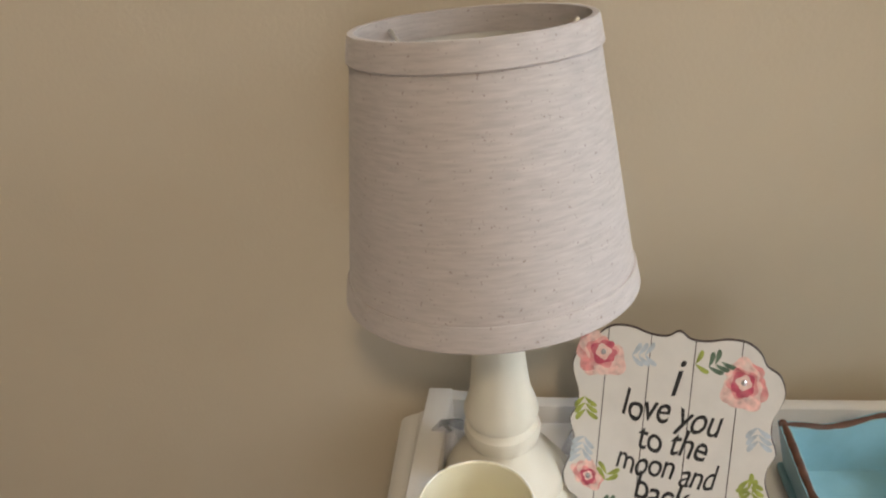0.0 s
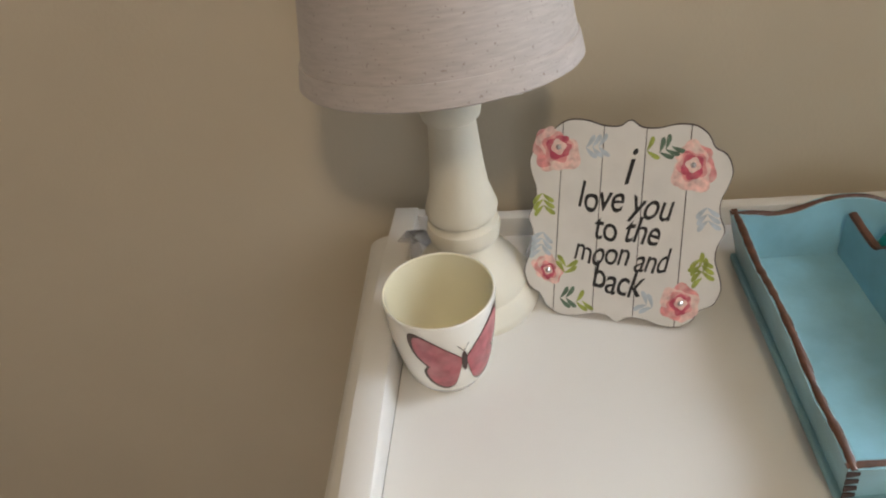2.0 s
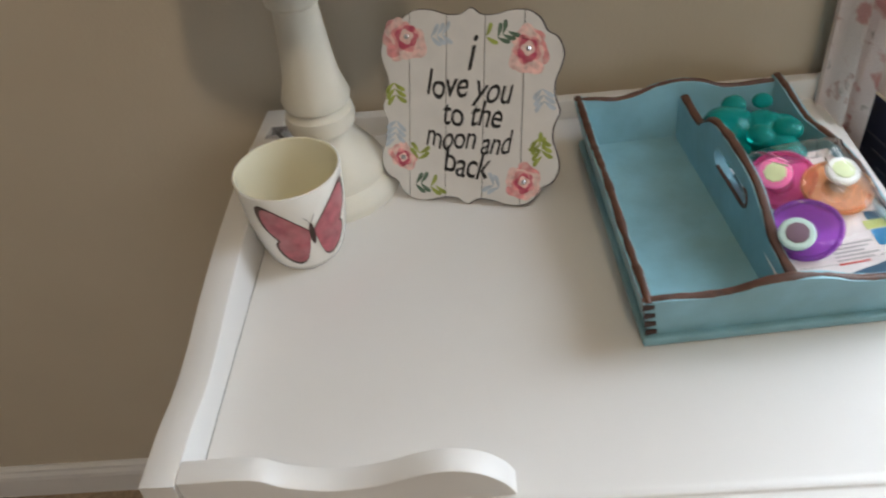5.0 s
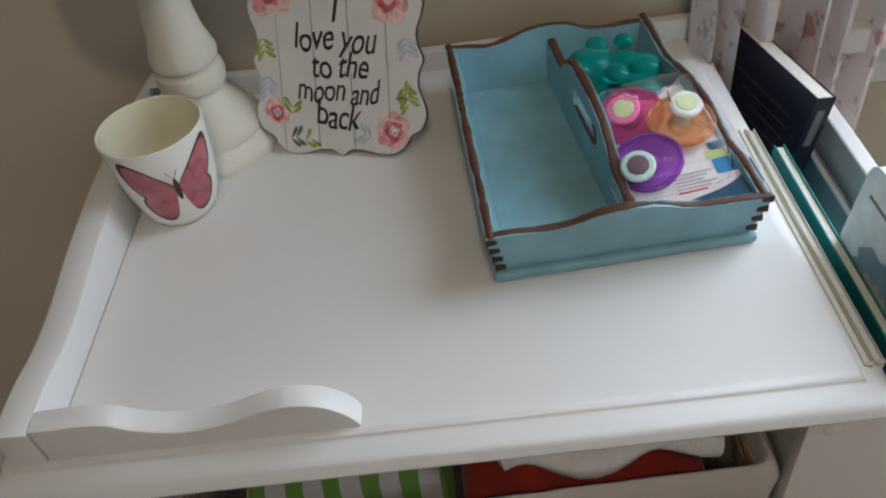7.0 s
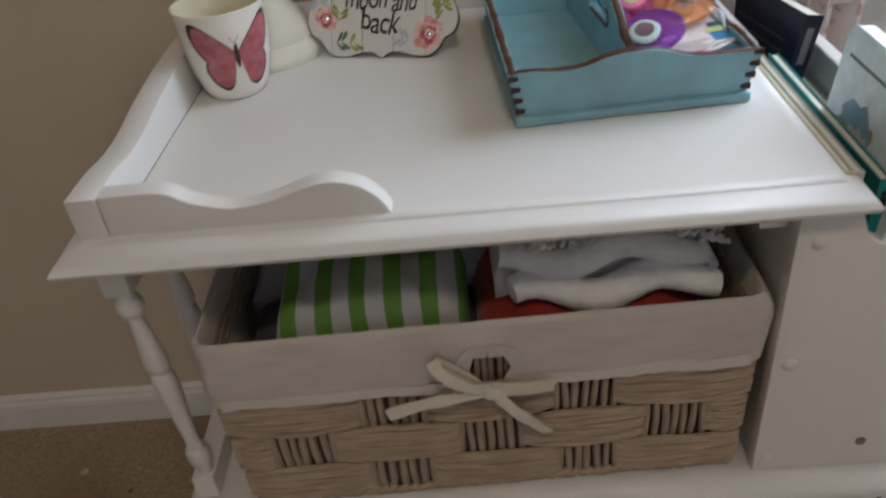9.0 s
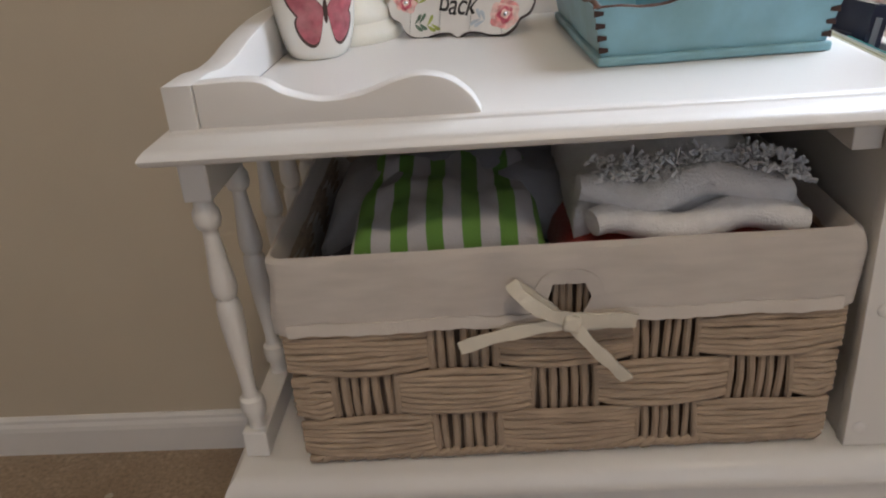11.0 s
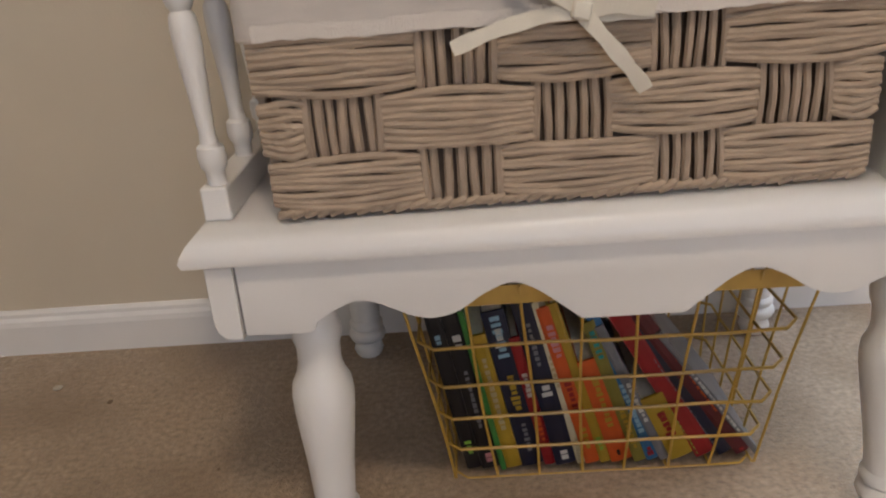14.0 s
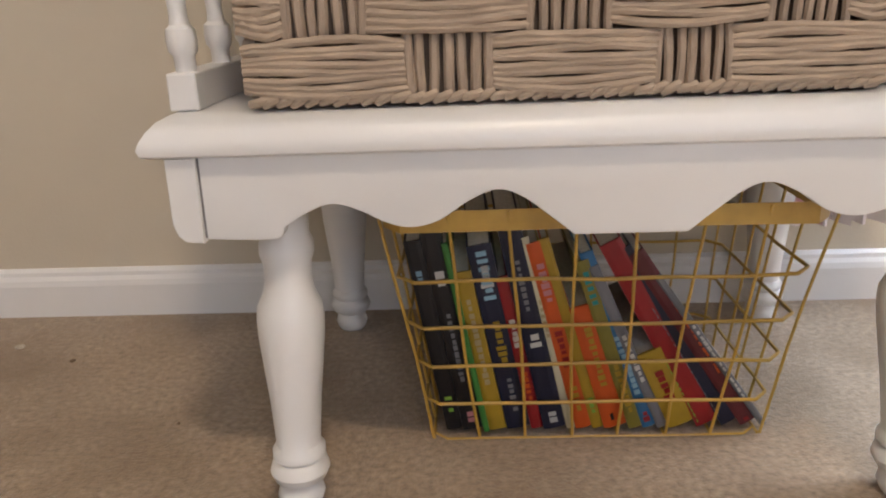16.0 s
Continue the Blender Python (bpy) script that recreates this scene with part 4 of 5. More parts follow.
wavef = (0.046, 0.0465, 0.0445, 0.0460, 0.0525, 0.0545, 0.0525, 0.0460, 0.0435, 0.0430, 0.0420)
waves = (0.046, 0.0485, 0.0455, 0.0440, 0.0470, 0.0500, 0.0510, 0.0500, 0.0470, 0.0440, 0.0455, 0.048, 0.049)
waveb = (0.049, 0.0475, 0.0450, 0.0480, 0.0535, 0.0555, 0.0535, 0.0470, 0.0455, 0.0460, 0.046)
tray_side("front_side", (TX0, TY0, TZ), (TX1, TY0, TZ), (0, -1, 0), wavef)
tray_side("back_side", (TX0, TY1, TZ), (TX1 - 0.014, TY1, TZ), (0, 1, 0), waveb)
tray_side("left_side", (TX0, TY0, TZ), (TX0, TY1, TZ), (-1, 0, 0), waves)
tray_side("right_side", (TX1, TY0, TZ), (TX1 - 0.014, TY1, TZ), (1, 0, 0), (0.0420, 0.0440) + waves[2:])
for k in range(4):  # dovetails at the front corners
    z = TZ + 0.013 + k * 0.0098
    o = SL * (z - TZ)
    for xa, sgn in ((TX0, -1), (TX1, 1)):
        xe = xa + sgn * o
        pts = [(xe + sgn * 0.0006, z - 0.0026), (xe - sgn * 0.0068, z - 0.0014), (xe - sgn * 0.0068, z + 0.0014), (xe + sgn * 0.0006, z + 0.0026)]
        part("dovetail", prism(pts, 0.0012, "y", TY0 - o - 0.0010), JOINT, tray)
# divider with a raised handle and a slot
DX = 0.386
hl = smooth_line([(TY0 + 0.004, TZ + 0.040), (TY0 + 0.035, TZ + 0.043), (TY0 + 0.052, TZ + 0.052), (TY0 + 0.060, TZ + 0.057), (TY0 + 0.082, TZ + 0.066), (TY0 + 0.125, TZ + 0.069), (TY0 + 0.156, TZ + 0.065), (TY0 + 0.170, TZ + 0.056), (TY0 + 0.180, TZ + 0.047), (TY0 + 0.200, TZ + 0.046), (TY1 - 0.004, TZ + 0.048)], 5)
y0d, y1d = TY0 + 0.0075, TY1 - 0.0075
top = [(min(max(p.x, y0d), y1d), p.y) for p in hl]
hc, hw, hz, hr = TY0 + 0.110, 0.024, TZ + 0.047, 0.0075
slot = [(hc - hw + hr * math.cos(a), hz + hr * math.sin(a)) for a in [radians(90 + 18 * k) for k in range(11)]] + [(hc + hw + hr * math.cos(a), hz + hr * math.sin(a)) for a in [radians(-90 + 18 * k) for k in range(11)]]
bm = bmesh.new()
loops = []
for x in (DX - 0.004, DX + 0.004):
    lo = [bm.verts.new((x, y, z)) for y, z in [(y0d, TZ + 0.0075)] + top + [(y1d, TZ + 0.0075)]]
    li = [bm.verts.new((x, y, z)) for y, z in slot]
    ee = [bm.edges.new((q[i], q[(i + 1) % len(q)])) for q in (lo, li) for i in range(len(q))]
    bmesh.ops.triangle_fill(bm, use_beauty=True, edges=ee)
    loops.append((lo, li))
for k in (0, 1):
    A, B = loops[0][k], loops[1][k]
    for i in range(len(A)):
        j = (i + 1) % len(A)
        bm.faces.new((A[i], A[j], B[j], B[i]))
divider = part("divider", bm, AQUA, tray)
divider.matrix_local = Matrix.Translation((DX, TY0, 0)) @ pose(0, 0, 0, 0, 0, 3.0) @ Matrix.Translation((-DX, -TY0, 0))
bm = bmesh.new()
tube(bm, [(DX, y, z + 0.0003) for y, z in top], 0.0039, 8, [0.92 + 0.5 * noise.noise(Vector((0, y * 70, z * 40))) for y, z in top], 0.6)
part("worn_rim", bm, RUST, divider, "brown wood showing where paint wore off", smooth=True)
bm = bmesh.new()
tube(bm, [(DX - 0.0035, y, z) for y, z in slot[:12]] + [(DX - 0.0035, hc + hw * 0.9, hz - hr)], 0.0016, 6)
part("slot_edge", bm, RUST, divider, smooth=True)

# ---- in the tray: teething toy and dummies in their pack ----
TEAL = glassy("teal_rubber", (0.012, 0.46, 0.41), 0.18, 0.65)
toy = thing("teething_toy", "teal translucent rubber teething toy in the tray", "toy", m=TURN @ Matrix.Translation((-0.010, -0.032, 0)))
for x, y, z, r in ((0.408, 0.318, 0.042, 0.019), (0.432, 0.312, 0.040, 0.018), (0.402, 0.290, 0.036, 0.015), (0.436, 0.280, 0.038, 0.017), (0.452, 0.318, 0.036, 0.013), (0.420, 0.284, 0.056, 0.009), (0.418, 0.338, 0.050, 0.009), (0.446, 0.296, 0.050, 0.010), (0.396, 0.306, 0.050, 0.008), (0.440, 0.336, 0.052, 0.007), (0.415, 0.305, 0.018, 0.020), (0.440, 0.300, 0.018, 0.020)):
    b = bmesh.new()
    bmesh.ops.create_icosphere(b, subdivisions=3, radius=r)
    for v in b.verts:
        v.co *= 1 + 0.12 * noise.noise(v.co * 90 + Vector((x * 100, 0, 0)))
    bmesh.ops.transform(b, matrix=Matrix.Translation((x, y, TZ + z)) @ Matrix.Diagonal((1.15, 1.1, 0.85, 1)), verts=b.verts)
    part("lobe", b, TEAL, toy, smooth=True)

PM = TURN @ Matrix.Translation((0.4290, 0.175, TZ + 0.0370)) @ pose(0, 0, 0, 2, -6, 0)
pack = thing("dummy_pack", "clear blister pack of pink, orange and purple dummies", "package", m=PM)
CARD = plain("pack_card", (0.74, 0.68, 0.68), 0.45)
def rounded(w, h, r, n=6):
    pts = []
    for cx, cy, a0 in ((w - r, -h + r, -90), (w - r, h - r, 0), (-w + r, h - r, 90), (-w + r, -h + r, 180)):
        pts += [(cx + r * math.cos(radians(a0 + 90 * k / n)), cy + r * math.sin(radians(a0 + 90 * k / n))) for k in range(n + 1)]
    return pts
part("card", prism(rounded(0.0495, 0.067, 0.012), 0.0012, "z", 0), CARD, pack, "printed white pack card")
NAVY, BLUE, LIME, REDP = plain("print_navy", (0.02, 0.08, 0.14)), plain("print_blue", (0.03, 0.22, 0.45)), plain("print_lime", (0.5, 0.55, 0.2)), plain("print_red", (0.55, 0.05, 0.04))
part("printed_wave", prism([(p.x, p.y) for p in smooth_line([(-0.030, -0.066, 0), (0.0, -0.058, 0), (0.022, -0.053, 0), (0.038, -0.044, 0), (0.0485, -0.030, 0)], 5)] + [(0.0485, -0.056), (0.040, -0.0662)], 0.0003, "z", 0.0012), NAVY, pack)
part("printed_patch", prism(rounded(0.0115, 0.0075, 0.002), 0.0003, "z", 0.0014), BLUE, pack).location = (0.034, -0.032, 0)
part("printed_patch", prism(rounded(0.010, 0.0042, 0.001), 0.0003, "z", 0.0014), LIME, pack).location = (0.031, -0.0195, 0)
part("printed_patch", prism(rounded(0.005, 0.0042, 0.001), 0.0003, "z", 0.0016), NAVY, pack).location = (0.030, -0.011, 0)
for k in range(6):
    part("printed_bar", box(-0.008, 0.020 - 0.004 * (k % 3), -0.034 - k * 0.0034, -0.0326 - k * 0.0034, 0.0012, 0.0015), REDP if k == 5 else plain("print_grey", (0.4, 0.38, 0.38)), pack)
for x, y, z, tilt, lean, shield, knob in ((-0.022, -0.024, 0.013, 20, -6, (0.50, 0.15, 0.72), (0.55, 0.74, 0.70)), (0.012, 0.008, 0.015, 14, 8, (1.0, 0.50, 0.24), (0.80, 0.80, 0.76)), (-0.020, 0.028, 0.014, 24, -8, (0.95, 0.16, 0.46), (0.85, 0.2, 0.42))):
    dm = Matrix.Translation((x, y, z)) @ pose(0, 0, 0, tilt, lean, 0)
    dummy = new("dummy")
    dummy.parent = pack
    dummy.matrix_local = dm @ Matrix.Diagonal((1.1, 1.1, 1.0, 1))
    bx, by = ((-0.007, -0.004), (0.004, 0.008), (-0.003, 0.003))[0 if y < -0.01 else 1 if y < 0.01 else 2]
    tint = glassy("dummy_shield", shield, 0.1, 0.8)
    oval = [(0.0205 * math.cos(2 * math.pi * k / 40) * (1 + 0.05 * math.cos(4 * math.pi * k / 40)), 0.0195 * math.sin(2 * math.pi * k / 40)) for k in range(40)]
    part("shield", prism(oval, 0.0025, "z", -0.001, 0), tint, dummy, smooth=True)
    bm = bmesh.new()
    tube(bm, [(0.0205 * math.cos(2 * math.pi * k / 40) * (1 + 0.05 * math.cos(4 * math.pi * k / 40)), 0.0195 * math.sin(2 * math.pi * k / 40), 0.0004) for k in range(41)], 0.0018, 8)
    part("shield_rim", bm, tint, dummy, smooth=True)
    part("button", lathe([(0.0070, 0.001), (0.0072, 0.004), (0.0105, 0.0055), (0.0110, 0.0080), (0.0098, 0.0094), (0.0002, 0.0102)], 28, at=(bx, by, 0)), plain("button_tint", knob, 0.25), dummy, smooth=True)
    part("button_print", lathe([(0.0072, 0.0098), (0.0068, 0.0104), (0.0002, 0.0107)], 9, at=(bx, by, 0)), plain("button_print", (0.16, 0.10, 0.14) if x < 0 and y < 0 else (0.62, 0.68, 0.38), 0.3), dummy)
    b = bmesh.new()
    bmesh.ops.create_uvsphere(b, u_segments=16, v_segments=10, radius=0.0085)
    bmesh.ops.transform(b, matrix=Matrix.Translation((0, 0, -0.004)) @ Matrix.Diagonal((1, 1, 0.8, 1)), verts=b.verts)
    part("teat", b, glassy("teat_silicone", (0.9, 0.85, 0.8), 0.2, 0.7), dummy, smooth=True)
bm = bmesh.new()
prof = [(0.041, 0.0014), (0.0408, 0.008), (0.0395, 0.016), (0.0365, 0.023), (0.0315, 0.0285), (0.024, 0.032), (0.013, 0.034)]
rings = [[(a * s / 0.041 * 0.98 - 0.006 + 0.003 * noise.noise(Vector((a * 160, b * 160, z * 90))), 0.006 + b * s / 0.041 * 0.74, z + 0.004 * noise.noise(Vector((a * 110, b * 110, 4)))) for a, b in rounded(0.041, 0.075, 0.018)] for s, z in prof]
blister = part("blister", loft(rings, True, True), glassy("clear_plastic", (1, 1, 1), 0.06, 1.0), pack, "clear crinkled plastic bubble", smooth=True)
blister.visible_shadow = False
blister.data.materials[0].node_tree.nodes["Principled BSDF"].inputs["IOR"].default_value = 1.2
shell = blister.modifiers.new("shell", "SOLIDIFY")
shell.thickness = 0.0006

# ---- books ----
brng = random.Random(3)


def book(label, w, d, h, cover, m, name="book", bars=(), group=""):
    """A book standing on its end: spine to the front (-y), thickness along x, page block inset."""
    ob = thing(name, label, "book", group, m)
    t = min(0.0016, w * 0.18)
    bm = bmesh.new()
    add_box(bm, 0, t, 0, d, 0, h, 0.0004, 1)
    add_box(bm, w - t, w, 0, d, 0, h, 0.0004, 1)
    spine = [(0.0, t), (0.0, -0.0006), (w * 0.25, -0.0016), (w * 0.75, -0.0016), (w, -0.0006), (w, t)]
    join(bm, prism(spine, h, "z", 0.0))
    part("cover", bm, cover, ob)
    part("page_block", box(t, w - t, t, d - 0.002, 0.0015, h - 0.0015), PAPER, ob)
    for z0, z1, a0, a1, colour in bars:
        bits = max(1, round((z1 - z0) * h / 0.0065))
        for k in range(bits):  # short strokes, like lettering down the spine
            za, zb = z0 + (z1 - z0) * (k + brng.uniform(0, 0.2)) / bits, z0 + (z1 - z0) * (k + brng.uniform(0.6, 0.95)) / bits
            inset = (a1 - a0) * brng.uniform(0.08, 0.36)
            part("spine_print", box(w * (a0 + inset), w * (a1 - inset * 0.6), -0.0022, -0.0014, h * za, h * zb), colour, ob)
    return ob


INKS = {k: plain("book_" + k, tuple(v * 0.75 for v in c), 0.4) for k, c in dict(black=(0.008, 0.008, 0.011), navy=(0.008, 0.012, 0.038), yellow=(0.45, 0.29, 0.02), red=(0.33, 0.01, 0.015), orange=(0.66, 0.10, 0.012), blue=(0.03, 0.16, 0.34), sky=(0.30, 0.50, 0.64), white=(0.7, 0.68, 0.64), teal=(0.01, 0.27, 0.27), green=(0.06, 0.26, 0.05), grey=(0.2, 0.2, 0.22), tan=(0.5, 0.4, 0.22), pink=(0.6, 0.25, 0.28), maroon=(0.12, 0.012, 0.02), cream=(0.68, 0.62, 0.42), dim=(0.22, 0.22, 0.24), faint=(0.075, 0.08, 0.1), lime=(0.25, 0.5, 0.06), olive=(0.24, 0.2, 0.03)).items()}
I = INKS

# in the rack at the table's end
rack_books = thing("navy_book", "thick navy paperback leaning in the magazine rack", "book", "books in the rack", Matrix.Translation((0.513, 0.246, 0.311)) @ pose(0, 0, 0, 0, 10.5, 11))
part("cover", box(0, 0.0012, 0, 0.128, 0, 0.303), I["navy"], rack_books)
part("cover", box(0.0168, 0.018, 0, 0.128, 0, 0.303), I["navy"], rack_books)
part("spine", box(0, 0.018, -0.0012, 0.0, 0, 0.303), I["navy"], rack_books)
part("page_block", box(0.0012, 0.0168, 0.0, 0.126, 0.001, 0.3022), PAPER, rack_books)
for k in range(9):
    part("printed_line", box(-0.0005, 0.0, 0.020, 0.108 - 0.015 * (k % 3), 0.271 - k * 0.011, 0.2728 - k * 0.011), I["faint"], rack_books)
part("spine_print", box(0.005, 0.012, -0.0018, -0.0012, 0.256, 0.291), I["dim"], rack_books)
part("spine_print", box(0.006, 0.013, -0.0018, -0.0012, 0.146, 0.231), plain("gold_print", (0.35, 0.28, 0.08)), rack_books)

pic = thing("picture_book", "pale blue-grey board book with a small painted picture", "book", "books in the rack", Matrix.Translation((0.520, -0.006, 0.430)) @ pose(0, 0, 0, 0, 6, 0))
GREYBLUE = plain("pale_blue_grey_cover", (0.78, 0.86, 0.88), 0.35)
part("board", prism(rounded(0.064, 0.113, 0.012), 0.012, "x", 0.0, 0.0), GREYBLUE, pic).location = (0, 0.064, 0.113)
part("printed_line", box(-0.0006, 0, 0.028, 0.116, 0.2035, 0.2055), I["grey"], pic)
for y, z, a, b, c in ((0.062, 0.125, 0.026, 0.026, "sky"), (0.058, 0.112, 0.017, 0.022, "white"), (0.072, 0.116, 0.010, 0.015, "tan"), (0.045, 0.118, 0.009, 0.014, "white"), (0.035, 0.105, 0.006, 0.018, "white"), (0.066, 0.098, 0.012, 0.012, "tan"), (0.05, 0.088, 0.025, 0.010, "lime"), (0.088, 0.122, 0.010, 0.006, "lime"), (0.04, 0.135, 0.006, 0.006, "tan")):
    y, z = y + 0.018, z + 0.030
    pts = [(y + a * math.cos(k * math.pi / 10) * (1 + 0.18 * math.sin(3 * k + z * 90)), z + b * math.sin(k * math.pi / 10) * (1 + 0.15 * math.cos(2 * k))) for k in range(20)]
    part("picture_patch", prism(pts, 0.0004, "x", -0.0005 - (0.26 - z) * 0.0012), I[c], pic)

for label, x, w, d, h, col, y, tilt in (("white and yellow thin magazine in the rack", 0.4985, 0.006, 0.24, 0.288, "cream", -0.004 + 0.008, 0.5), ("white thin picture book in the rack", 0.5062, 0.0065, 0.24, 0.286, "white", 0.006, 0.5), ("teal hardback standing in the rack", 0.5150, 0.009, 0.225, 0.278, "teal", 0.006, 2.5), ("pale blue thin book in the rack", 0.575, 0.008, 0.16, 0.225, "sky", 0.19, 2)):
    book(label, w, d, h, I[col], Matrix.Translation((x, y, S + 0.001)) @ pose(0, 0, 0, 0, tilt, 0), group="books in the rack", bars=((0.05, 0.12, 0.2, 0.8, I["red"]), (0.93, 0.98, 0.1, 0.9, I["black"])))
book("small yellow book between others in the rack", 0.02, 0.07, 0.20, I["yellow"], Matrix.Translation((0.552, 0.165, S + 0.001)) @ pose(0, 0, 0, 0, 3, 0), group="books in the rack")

# ---- wire basket with books under the table ----
wb = thing("wire_basket", "mustard yellow wire basket full of children's books", "basket")
WX0, WX1, WY0, WY1, WZT = 0.144, 0.427, 0.082, 0.262, 0.222


def wall_pt(x, y, z):
    """The basket flares from foot to rim."""
    f = 1 + 0.23 * z / WZT
    cx, cy = 0.2855, 0.172
    return (cx + (x - cx) * f, cy + (y - cy) * (1 + 0.42 * z / WZT), z)


for i in range(8):
    x = WX0 + (WX1 - WX0) * i / 7
    for y in (WY0, WY1):
        bm = bmesh.new()
        tube(bm, [wall_pt(x + 0.0015 * math.sin(3 * i + k), y, 0.004 + (WZT - 0.006) * k / 5) for k in range(6)], 0.0014, 6)
        part("upright_wire", bm, GOLDWIRE, wb, smooth=True)
    bm = bmesh.new()
    tube(bm, [(x, WY0, 0.0035), (x, WY1, 0.0035)], 0.0014, 6)
    part("floor_wire", bm, GOLDWIRE, wb, smooth=True)
for j in range(1, 5):
    y = WY0 + (WY1 - WY0) * j / 5
    for x in (WX0, WX1):
        bm = bmesh.new()
        tube(bm, [wall_pt(x, y, 0.004 + (WZT - 0.006) * k / 5) for k in range(6)], 0.0014, 6)
        part("upright_wire", bm, GOLDWIRE, wb, smooth=True)


def ring_at(z):
    line = []
    c = 0.012
    for x, y in ((WX0 + c, WY0), (WX1 - c, WY0), (WX1, WY0 + c), (WX1, WY1 - c), (WX1 - c, WY1), (WX0 + c, WY1), (WX0, WY1 - c), (WX0, WY0 + c)):
        line.append(Vector(wall_pt(x, y, z)))
    line.append(line[0])
    out = []
    for a, b in zip(line, line[1:]):
        for s in range(6):
            p = a.lerp(b, s / 6)
            out.append(p + Vector((0, 0, 0.0022 * noise.noise(p * 25))))
    return out + [out[0]]


for z in (0.0025, 0.040, 0.080, 0.118, 0.160):
    bm = bmesh.new()
    tube(bm, ring_at(z), 0.0016 if z > 0.01 else 0.0011, 6)
    part("level_wire", bm, GOLDWIRE, wb, smooth=True)
bm = bmesh.new()
rr = ring_at(0.213)
rings = [[Vector(p) + Vector((0, 0, dz)) + (Vector((p.x - 0.2855, p.y - 0.172, 0)).normalized() * o) for o, dz in ((0.001, -0.0085), (0.001, 0.0085), (-0.0008, 0.0085), (-0.0008, -0.0085))] for p in rr]
part("rim_band", loft(rings, True, False), GOLDWIRE, wb, smooth=False)
for s in (-1, 1):
    bm = bmesh.new()
    xx = 0.2855 + s * 0.171
    tube(bm, smooth_line([(xx, 0.137, 0.212), (xx - s * 0.012, 0.141, 0.227), (xx - s * 0.016, 0.172, 0.229), (xx - s * 0.012, 0.203, 0.227), (xx, 0.207, 0.212)], 5), 0.002, 8)
    part("loop_handle", bm, GOLDWIRE, wb, smooth=True)

spec = (("black board book with white moon spots on spine", 0.0125, 0.20, "black", -7, ((0.80, 0.86, 0.2, 0.75, "sky"), (0.1, 0.2, 0.2, 0.8, "lime"))),
        ("black picture book with small pale lettering", 0.0150, 0.215, "black", -7, ((0.72, 0.80, 0.2, 0.8, "white"), (0.25, 0.6, 0.35, 0.65, "dim"), (0.04, 0.1, 0.2, 0.8, "pink"))),
        ("thin green and cream book spine", 0.0045, 0.20, "green", -7.5, ()),
        ("yellow thin picture book", 0.0130, 0.17, "yellow", -8, ((0.3, 0.85, 0.3, 0.7, "tan"),)),
        ("dark book with bright blue and white top", 0.0180, 0.195, "navy", -8, ((0.72, 0.98, 0.05, 0.95, "sky"), (0.78, 0.9, 0.2, 0.8, "white"), (0.38, 0.62, 0.25, 0.75, "yellow"), (0.1, 0.3, 0.35, 0.7, "dim"))),
        ("red and white thin book", 0.0090, 0.165, "red", -9, ((0.55, 0.75, 0.1, 0.9, "white"), (0.2, 0.4, 0.2, 0.8, "orange"))),
        ("navy board book with a white emblem", 0.0170, 0.215, "navy", -9, ((0.42, 0.5, 0.2, 0.8, "white"), (0.6, 0.85, 0.35, 0.65, "dim"), (0.03, 0.09, 0.2, 0.8, "white"))),
        ("cream thin book spine", 0.0065, 0.205, "cream", -10, ((0.5, 0.7, 0.2, 0.8, "tan"),)),
        ("red and orange patterned book", 0.0120, 0.20, "orange", -11, ((0.7, 0.9, 0.1, 0.9, "pink"), (0.35, 0.55, 0.1, 0.9, "red"), (0.1, 0.25, 0.1, 0.8, "yellow"))),
        ("yellow thin book with a green badge", 0.0085, 0.205, "yellow", -12, ((0.08, 0.18, 0.1, 0.9, "lime"),)),
        ("bright orange book with yellow lettering", 0.0175, 0.135, "orange", -16, ((0.35, 0.85, 0.3, 0.7, "yellow"), (0.05, 0.12, 0.3, 0.6, "black"))),
        ("olive and teal book", 0.0100, 0.185, "olive", -18, ((0.75, 0.95, 0.1, 0.9, "teal"), (0.1, 0.4, 0.1, 0.9, "yellow"))),
        ("light blue thin book", 0.0100, 0.195, "blue", -20, ((0.2, 0.55, 0.2, 0.8, "sky"), (0.03, 0.1, 0.2, 0.8, "red"))),
        ("black thin book with grey edge", 0.0080, 0.185, "grey", -23, ((0.3, 0.6, 0.2, 0.8, "white"),)),
        ("yellow small book with red lettering", 0.0190, 0.088, "yellow", -24, ((0.35, 0.75, 0.25, 0.75, "red"),)),
        ("plain red hardback spine", 0.0165, 0.215, "red", -28, ((0.02, 0.4, 0.0, 0.12, "lime"),)),
        ("dark blue hardback with pale edges", 0.0120, 0.215, "navy", -31, ((0.05, 0.7, 0.0, 0.12, "dim"),)),
        ("maroon and black hardback", 0.0120, 0.215, "maroon", -33, ((0.3, 0.8, 0.6, 0.8, "orange"), (0.01, 0.04, 0.2, 0.8, "red"))),
        ("pale grey thin book spine", 0.0050, 0.195, "grey", -35, ((0.2, 0.7, 0.2, 0.8, "white"),)))
x = 0.155
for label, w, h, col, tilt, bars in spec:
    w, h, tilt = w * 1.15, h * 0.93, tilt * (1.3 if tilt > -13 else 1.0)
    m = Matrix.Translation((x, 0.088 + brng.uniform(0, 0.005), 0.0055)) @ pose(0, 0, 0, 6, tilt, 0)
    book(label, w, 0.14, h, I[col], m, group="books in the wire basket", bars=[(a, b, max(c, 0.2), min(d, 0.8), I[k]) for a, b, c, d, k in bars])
    x += w / math.cos(radians(tilt)) * 1.03

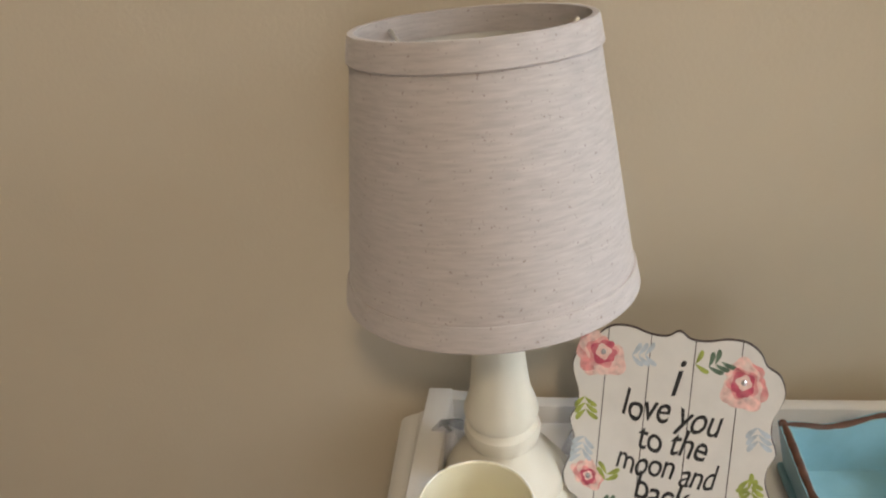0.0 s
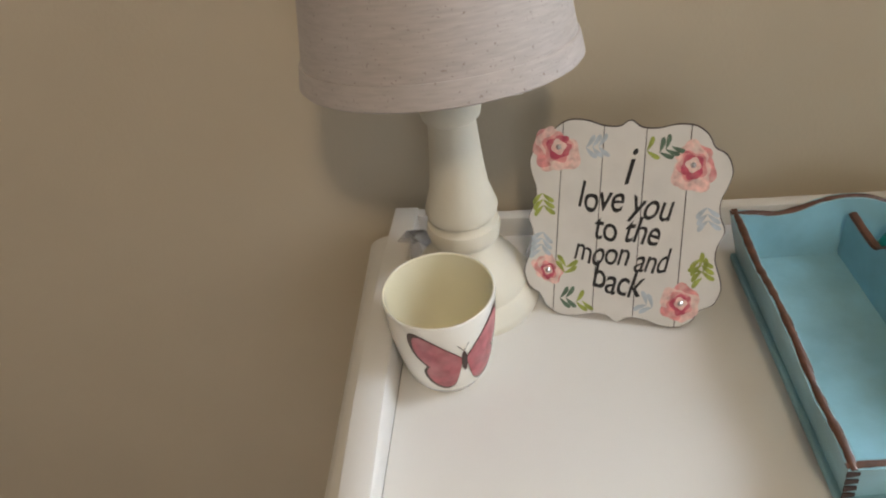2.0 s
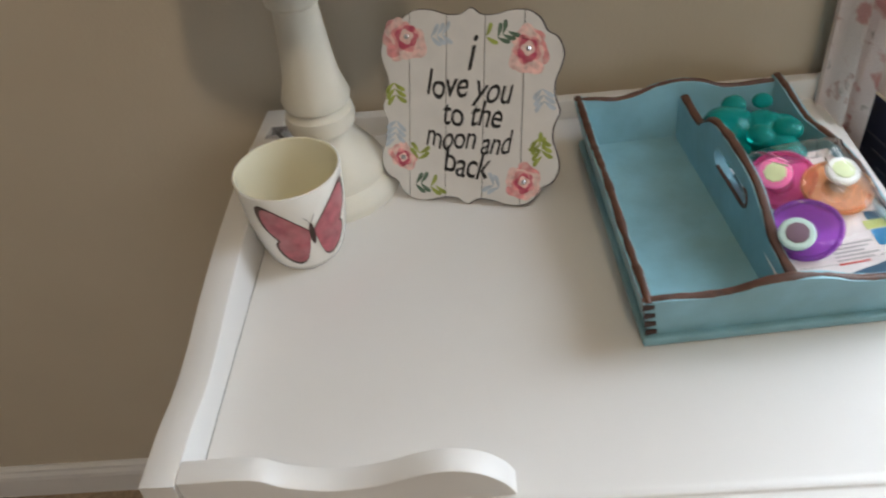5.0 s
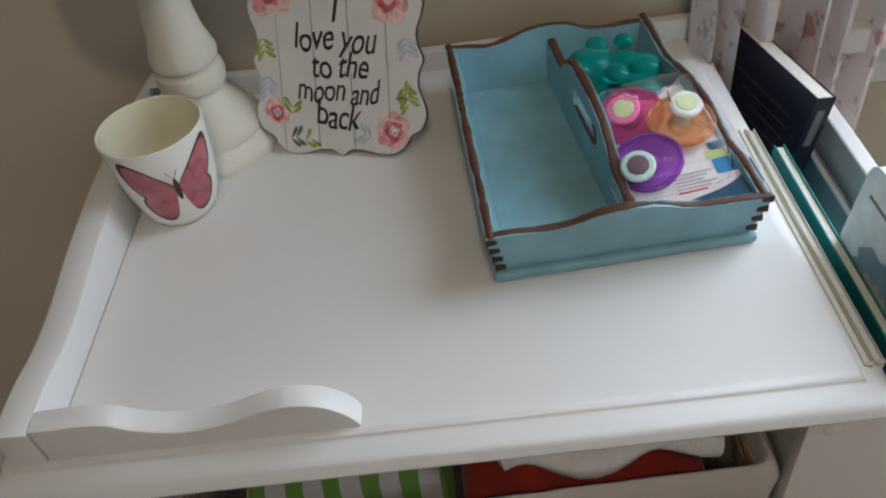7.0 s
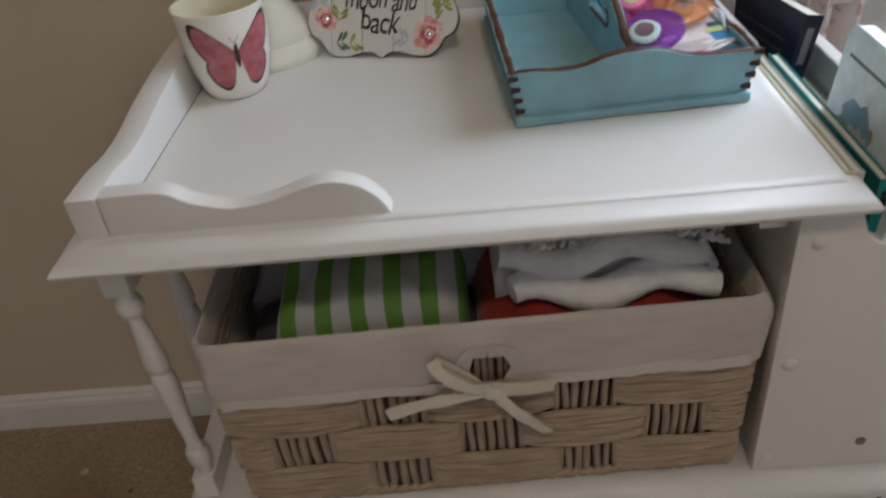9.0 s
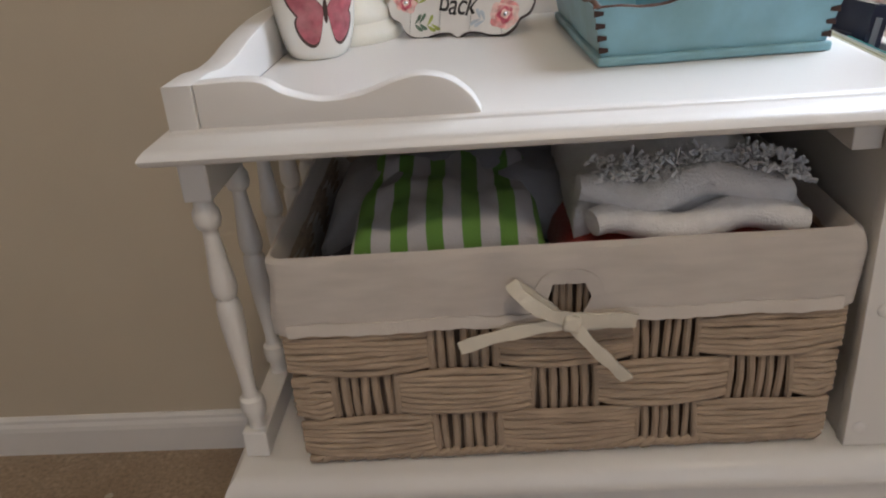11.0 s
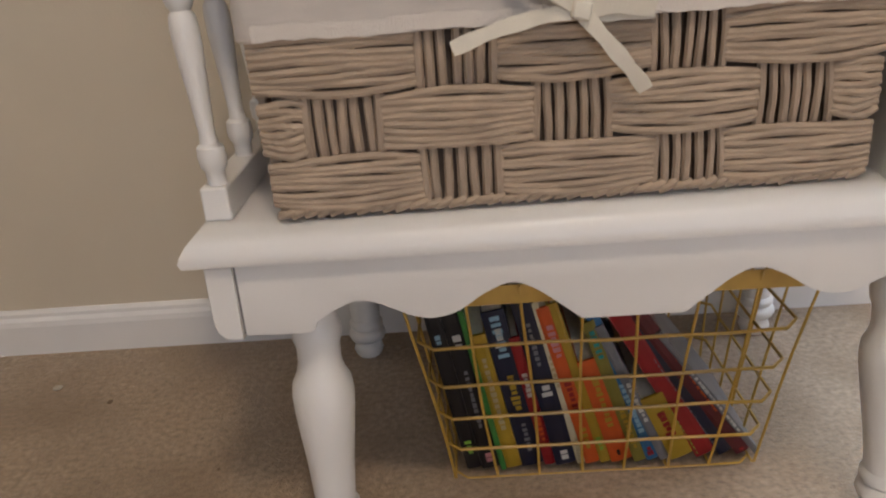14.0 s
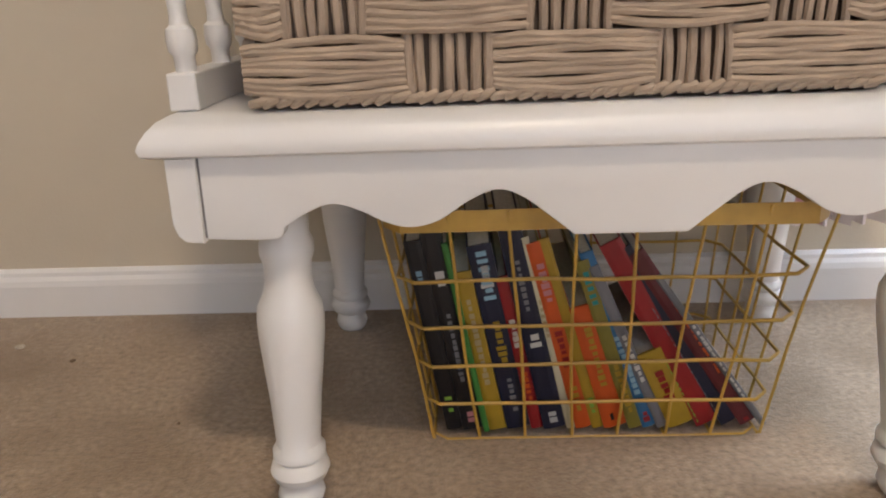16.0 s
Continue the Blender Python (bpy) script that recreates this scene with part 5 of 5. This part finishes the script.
# ---- curtain ----
CURT = mat("floral_curtain", (0.78, 0.70, 0.67), 0.95, spread=0.05, scale=30, bump=0.4, bump_scale=500, sheen=0.2)
cn, cl = CURT.node_tree.nodes, CURT.node_tree.links
cb = cn["Principled BSDF"]
src = cb.inputs["Base Color"].links[0].from_socket
ctc = cn.new("ShaderNodeTexCoord")
for scale, lo, hi, col, amt in ((26, 0.60, 0.66, (0.50, 0.16, 0.14), 0.75), (34, 0.62, 0.67, (0.20, 0.17, 0.13), 0.6), (48, 0.64, 0.68, (0.42, 0.22, 0.18), 0.6)):
    nz, mr, mx, mp = cn.new("ShaderNodeTexNoise"), cn.new("ShaderNodeMapRange"), cn.new("ShaderNodeMix"), cn.new("ShaderNodeMapping")
    mp.inputs["Location"].default_value = (scale, scale * 0.7, 3)
    cl.new(ctc.outputs["Object"], mp.inputs["Vector"])
    cl.new(mp.outputs[0], nz.inputs["Vector"])
    nz.inputs["Scale"].default_value, nz.inputs["Detail"].default_value = scale, 4
    mr.inputs["From Min"].default_value, mr.inputs["From Max"].default_value, mr.inputs["To Max"].default_value = lo, hi, amt
    cl.new(nz.outputs["Fac"], mr.inputs["Value"])
    mx.data_type = "RGBA"
    cl.new(mr.outputs[0], mx.inputs["Factor"])
    cl.new(src, mx.inputs["A"])
    mx.inputs["B"].default_value = (*col, 1)
    src = mx.outputs["Result"]
cl.new(src, cb.inputs["Base Color"])
curtain = thing("curtain", "cream curtain with faded red flowers beside the window", "curtain")
rows = []
for k in range(13):
    z = 0.11 + (2.08 - 0.11) * k / 12
    line = [(0.492 + 0.172 * i / 60 + 0.004 * math.sin(z * 3 + i * 0.2), 0.368 + 0.018 * math.sin(i * 0.72 + 0.3 * math.sin(z * 2.0)) + 0.004 * math.sin(i * 1.9 + z), z) for i in range(61)]
    rows.append(line + [(a, b + 0.0016, c) for a, b, c in reversed(line)])
part("cloth", loft(rows), CURT, curtain, smooth=True)
part("rod", lathe([(0.011, 0), (0.011, 1.6)], 16), METAL, curtain, "steel curtain rod").matrix_local = pose(0.45, 0.368, 2.09, 0, 90, 0)

# ---- lint on the carpet ----
LINT = plain("lint_white", (0.52, 0.46, 0.37), 0.9)
for x, y, r in ((-0.352, 0.302, 0.0055), (-0.27, 0.262, 0.0035), (-0.10, 0.12, 0.002), (0.60, 0.20, 0.003)):
    b = bmesh.new()
    bmesh.ops.create_icosphere(b, subdivisions=2, radius=r)
    for v in b.verts:
        v.co *= 1 + 0.5 * noise.noise(v.co * 300 + Vector((x * 50, y * 50, 0)))
        v.co.z *= 0.45
    bmesh.ops.translate(b, vec=(x, y, r * 0.3), verts=b.verts)
    tagged(part("lint", b, LINT if r > 0.005 else plain("crumb_dark", (0.16, 0.11, 0.07), 0.9)), "small crumb of pale fluff on the carpet", "lint", "crumbs on the carpet")
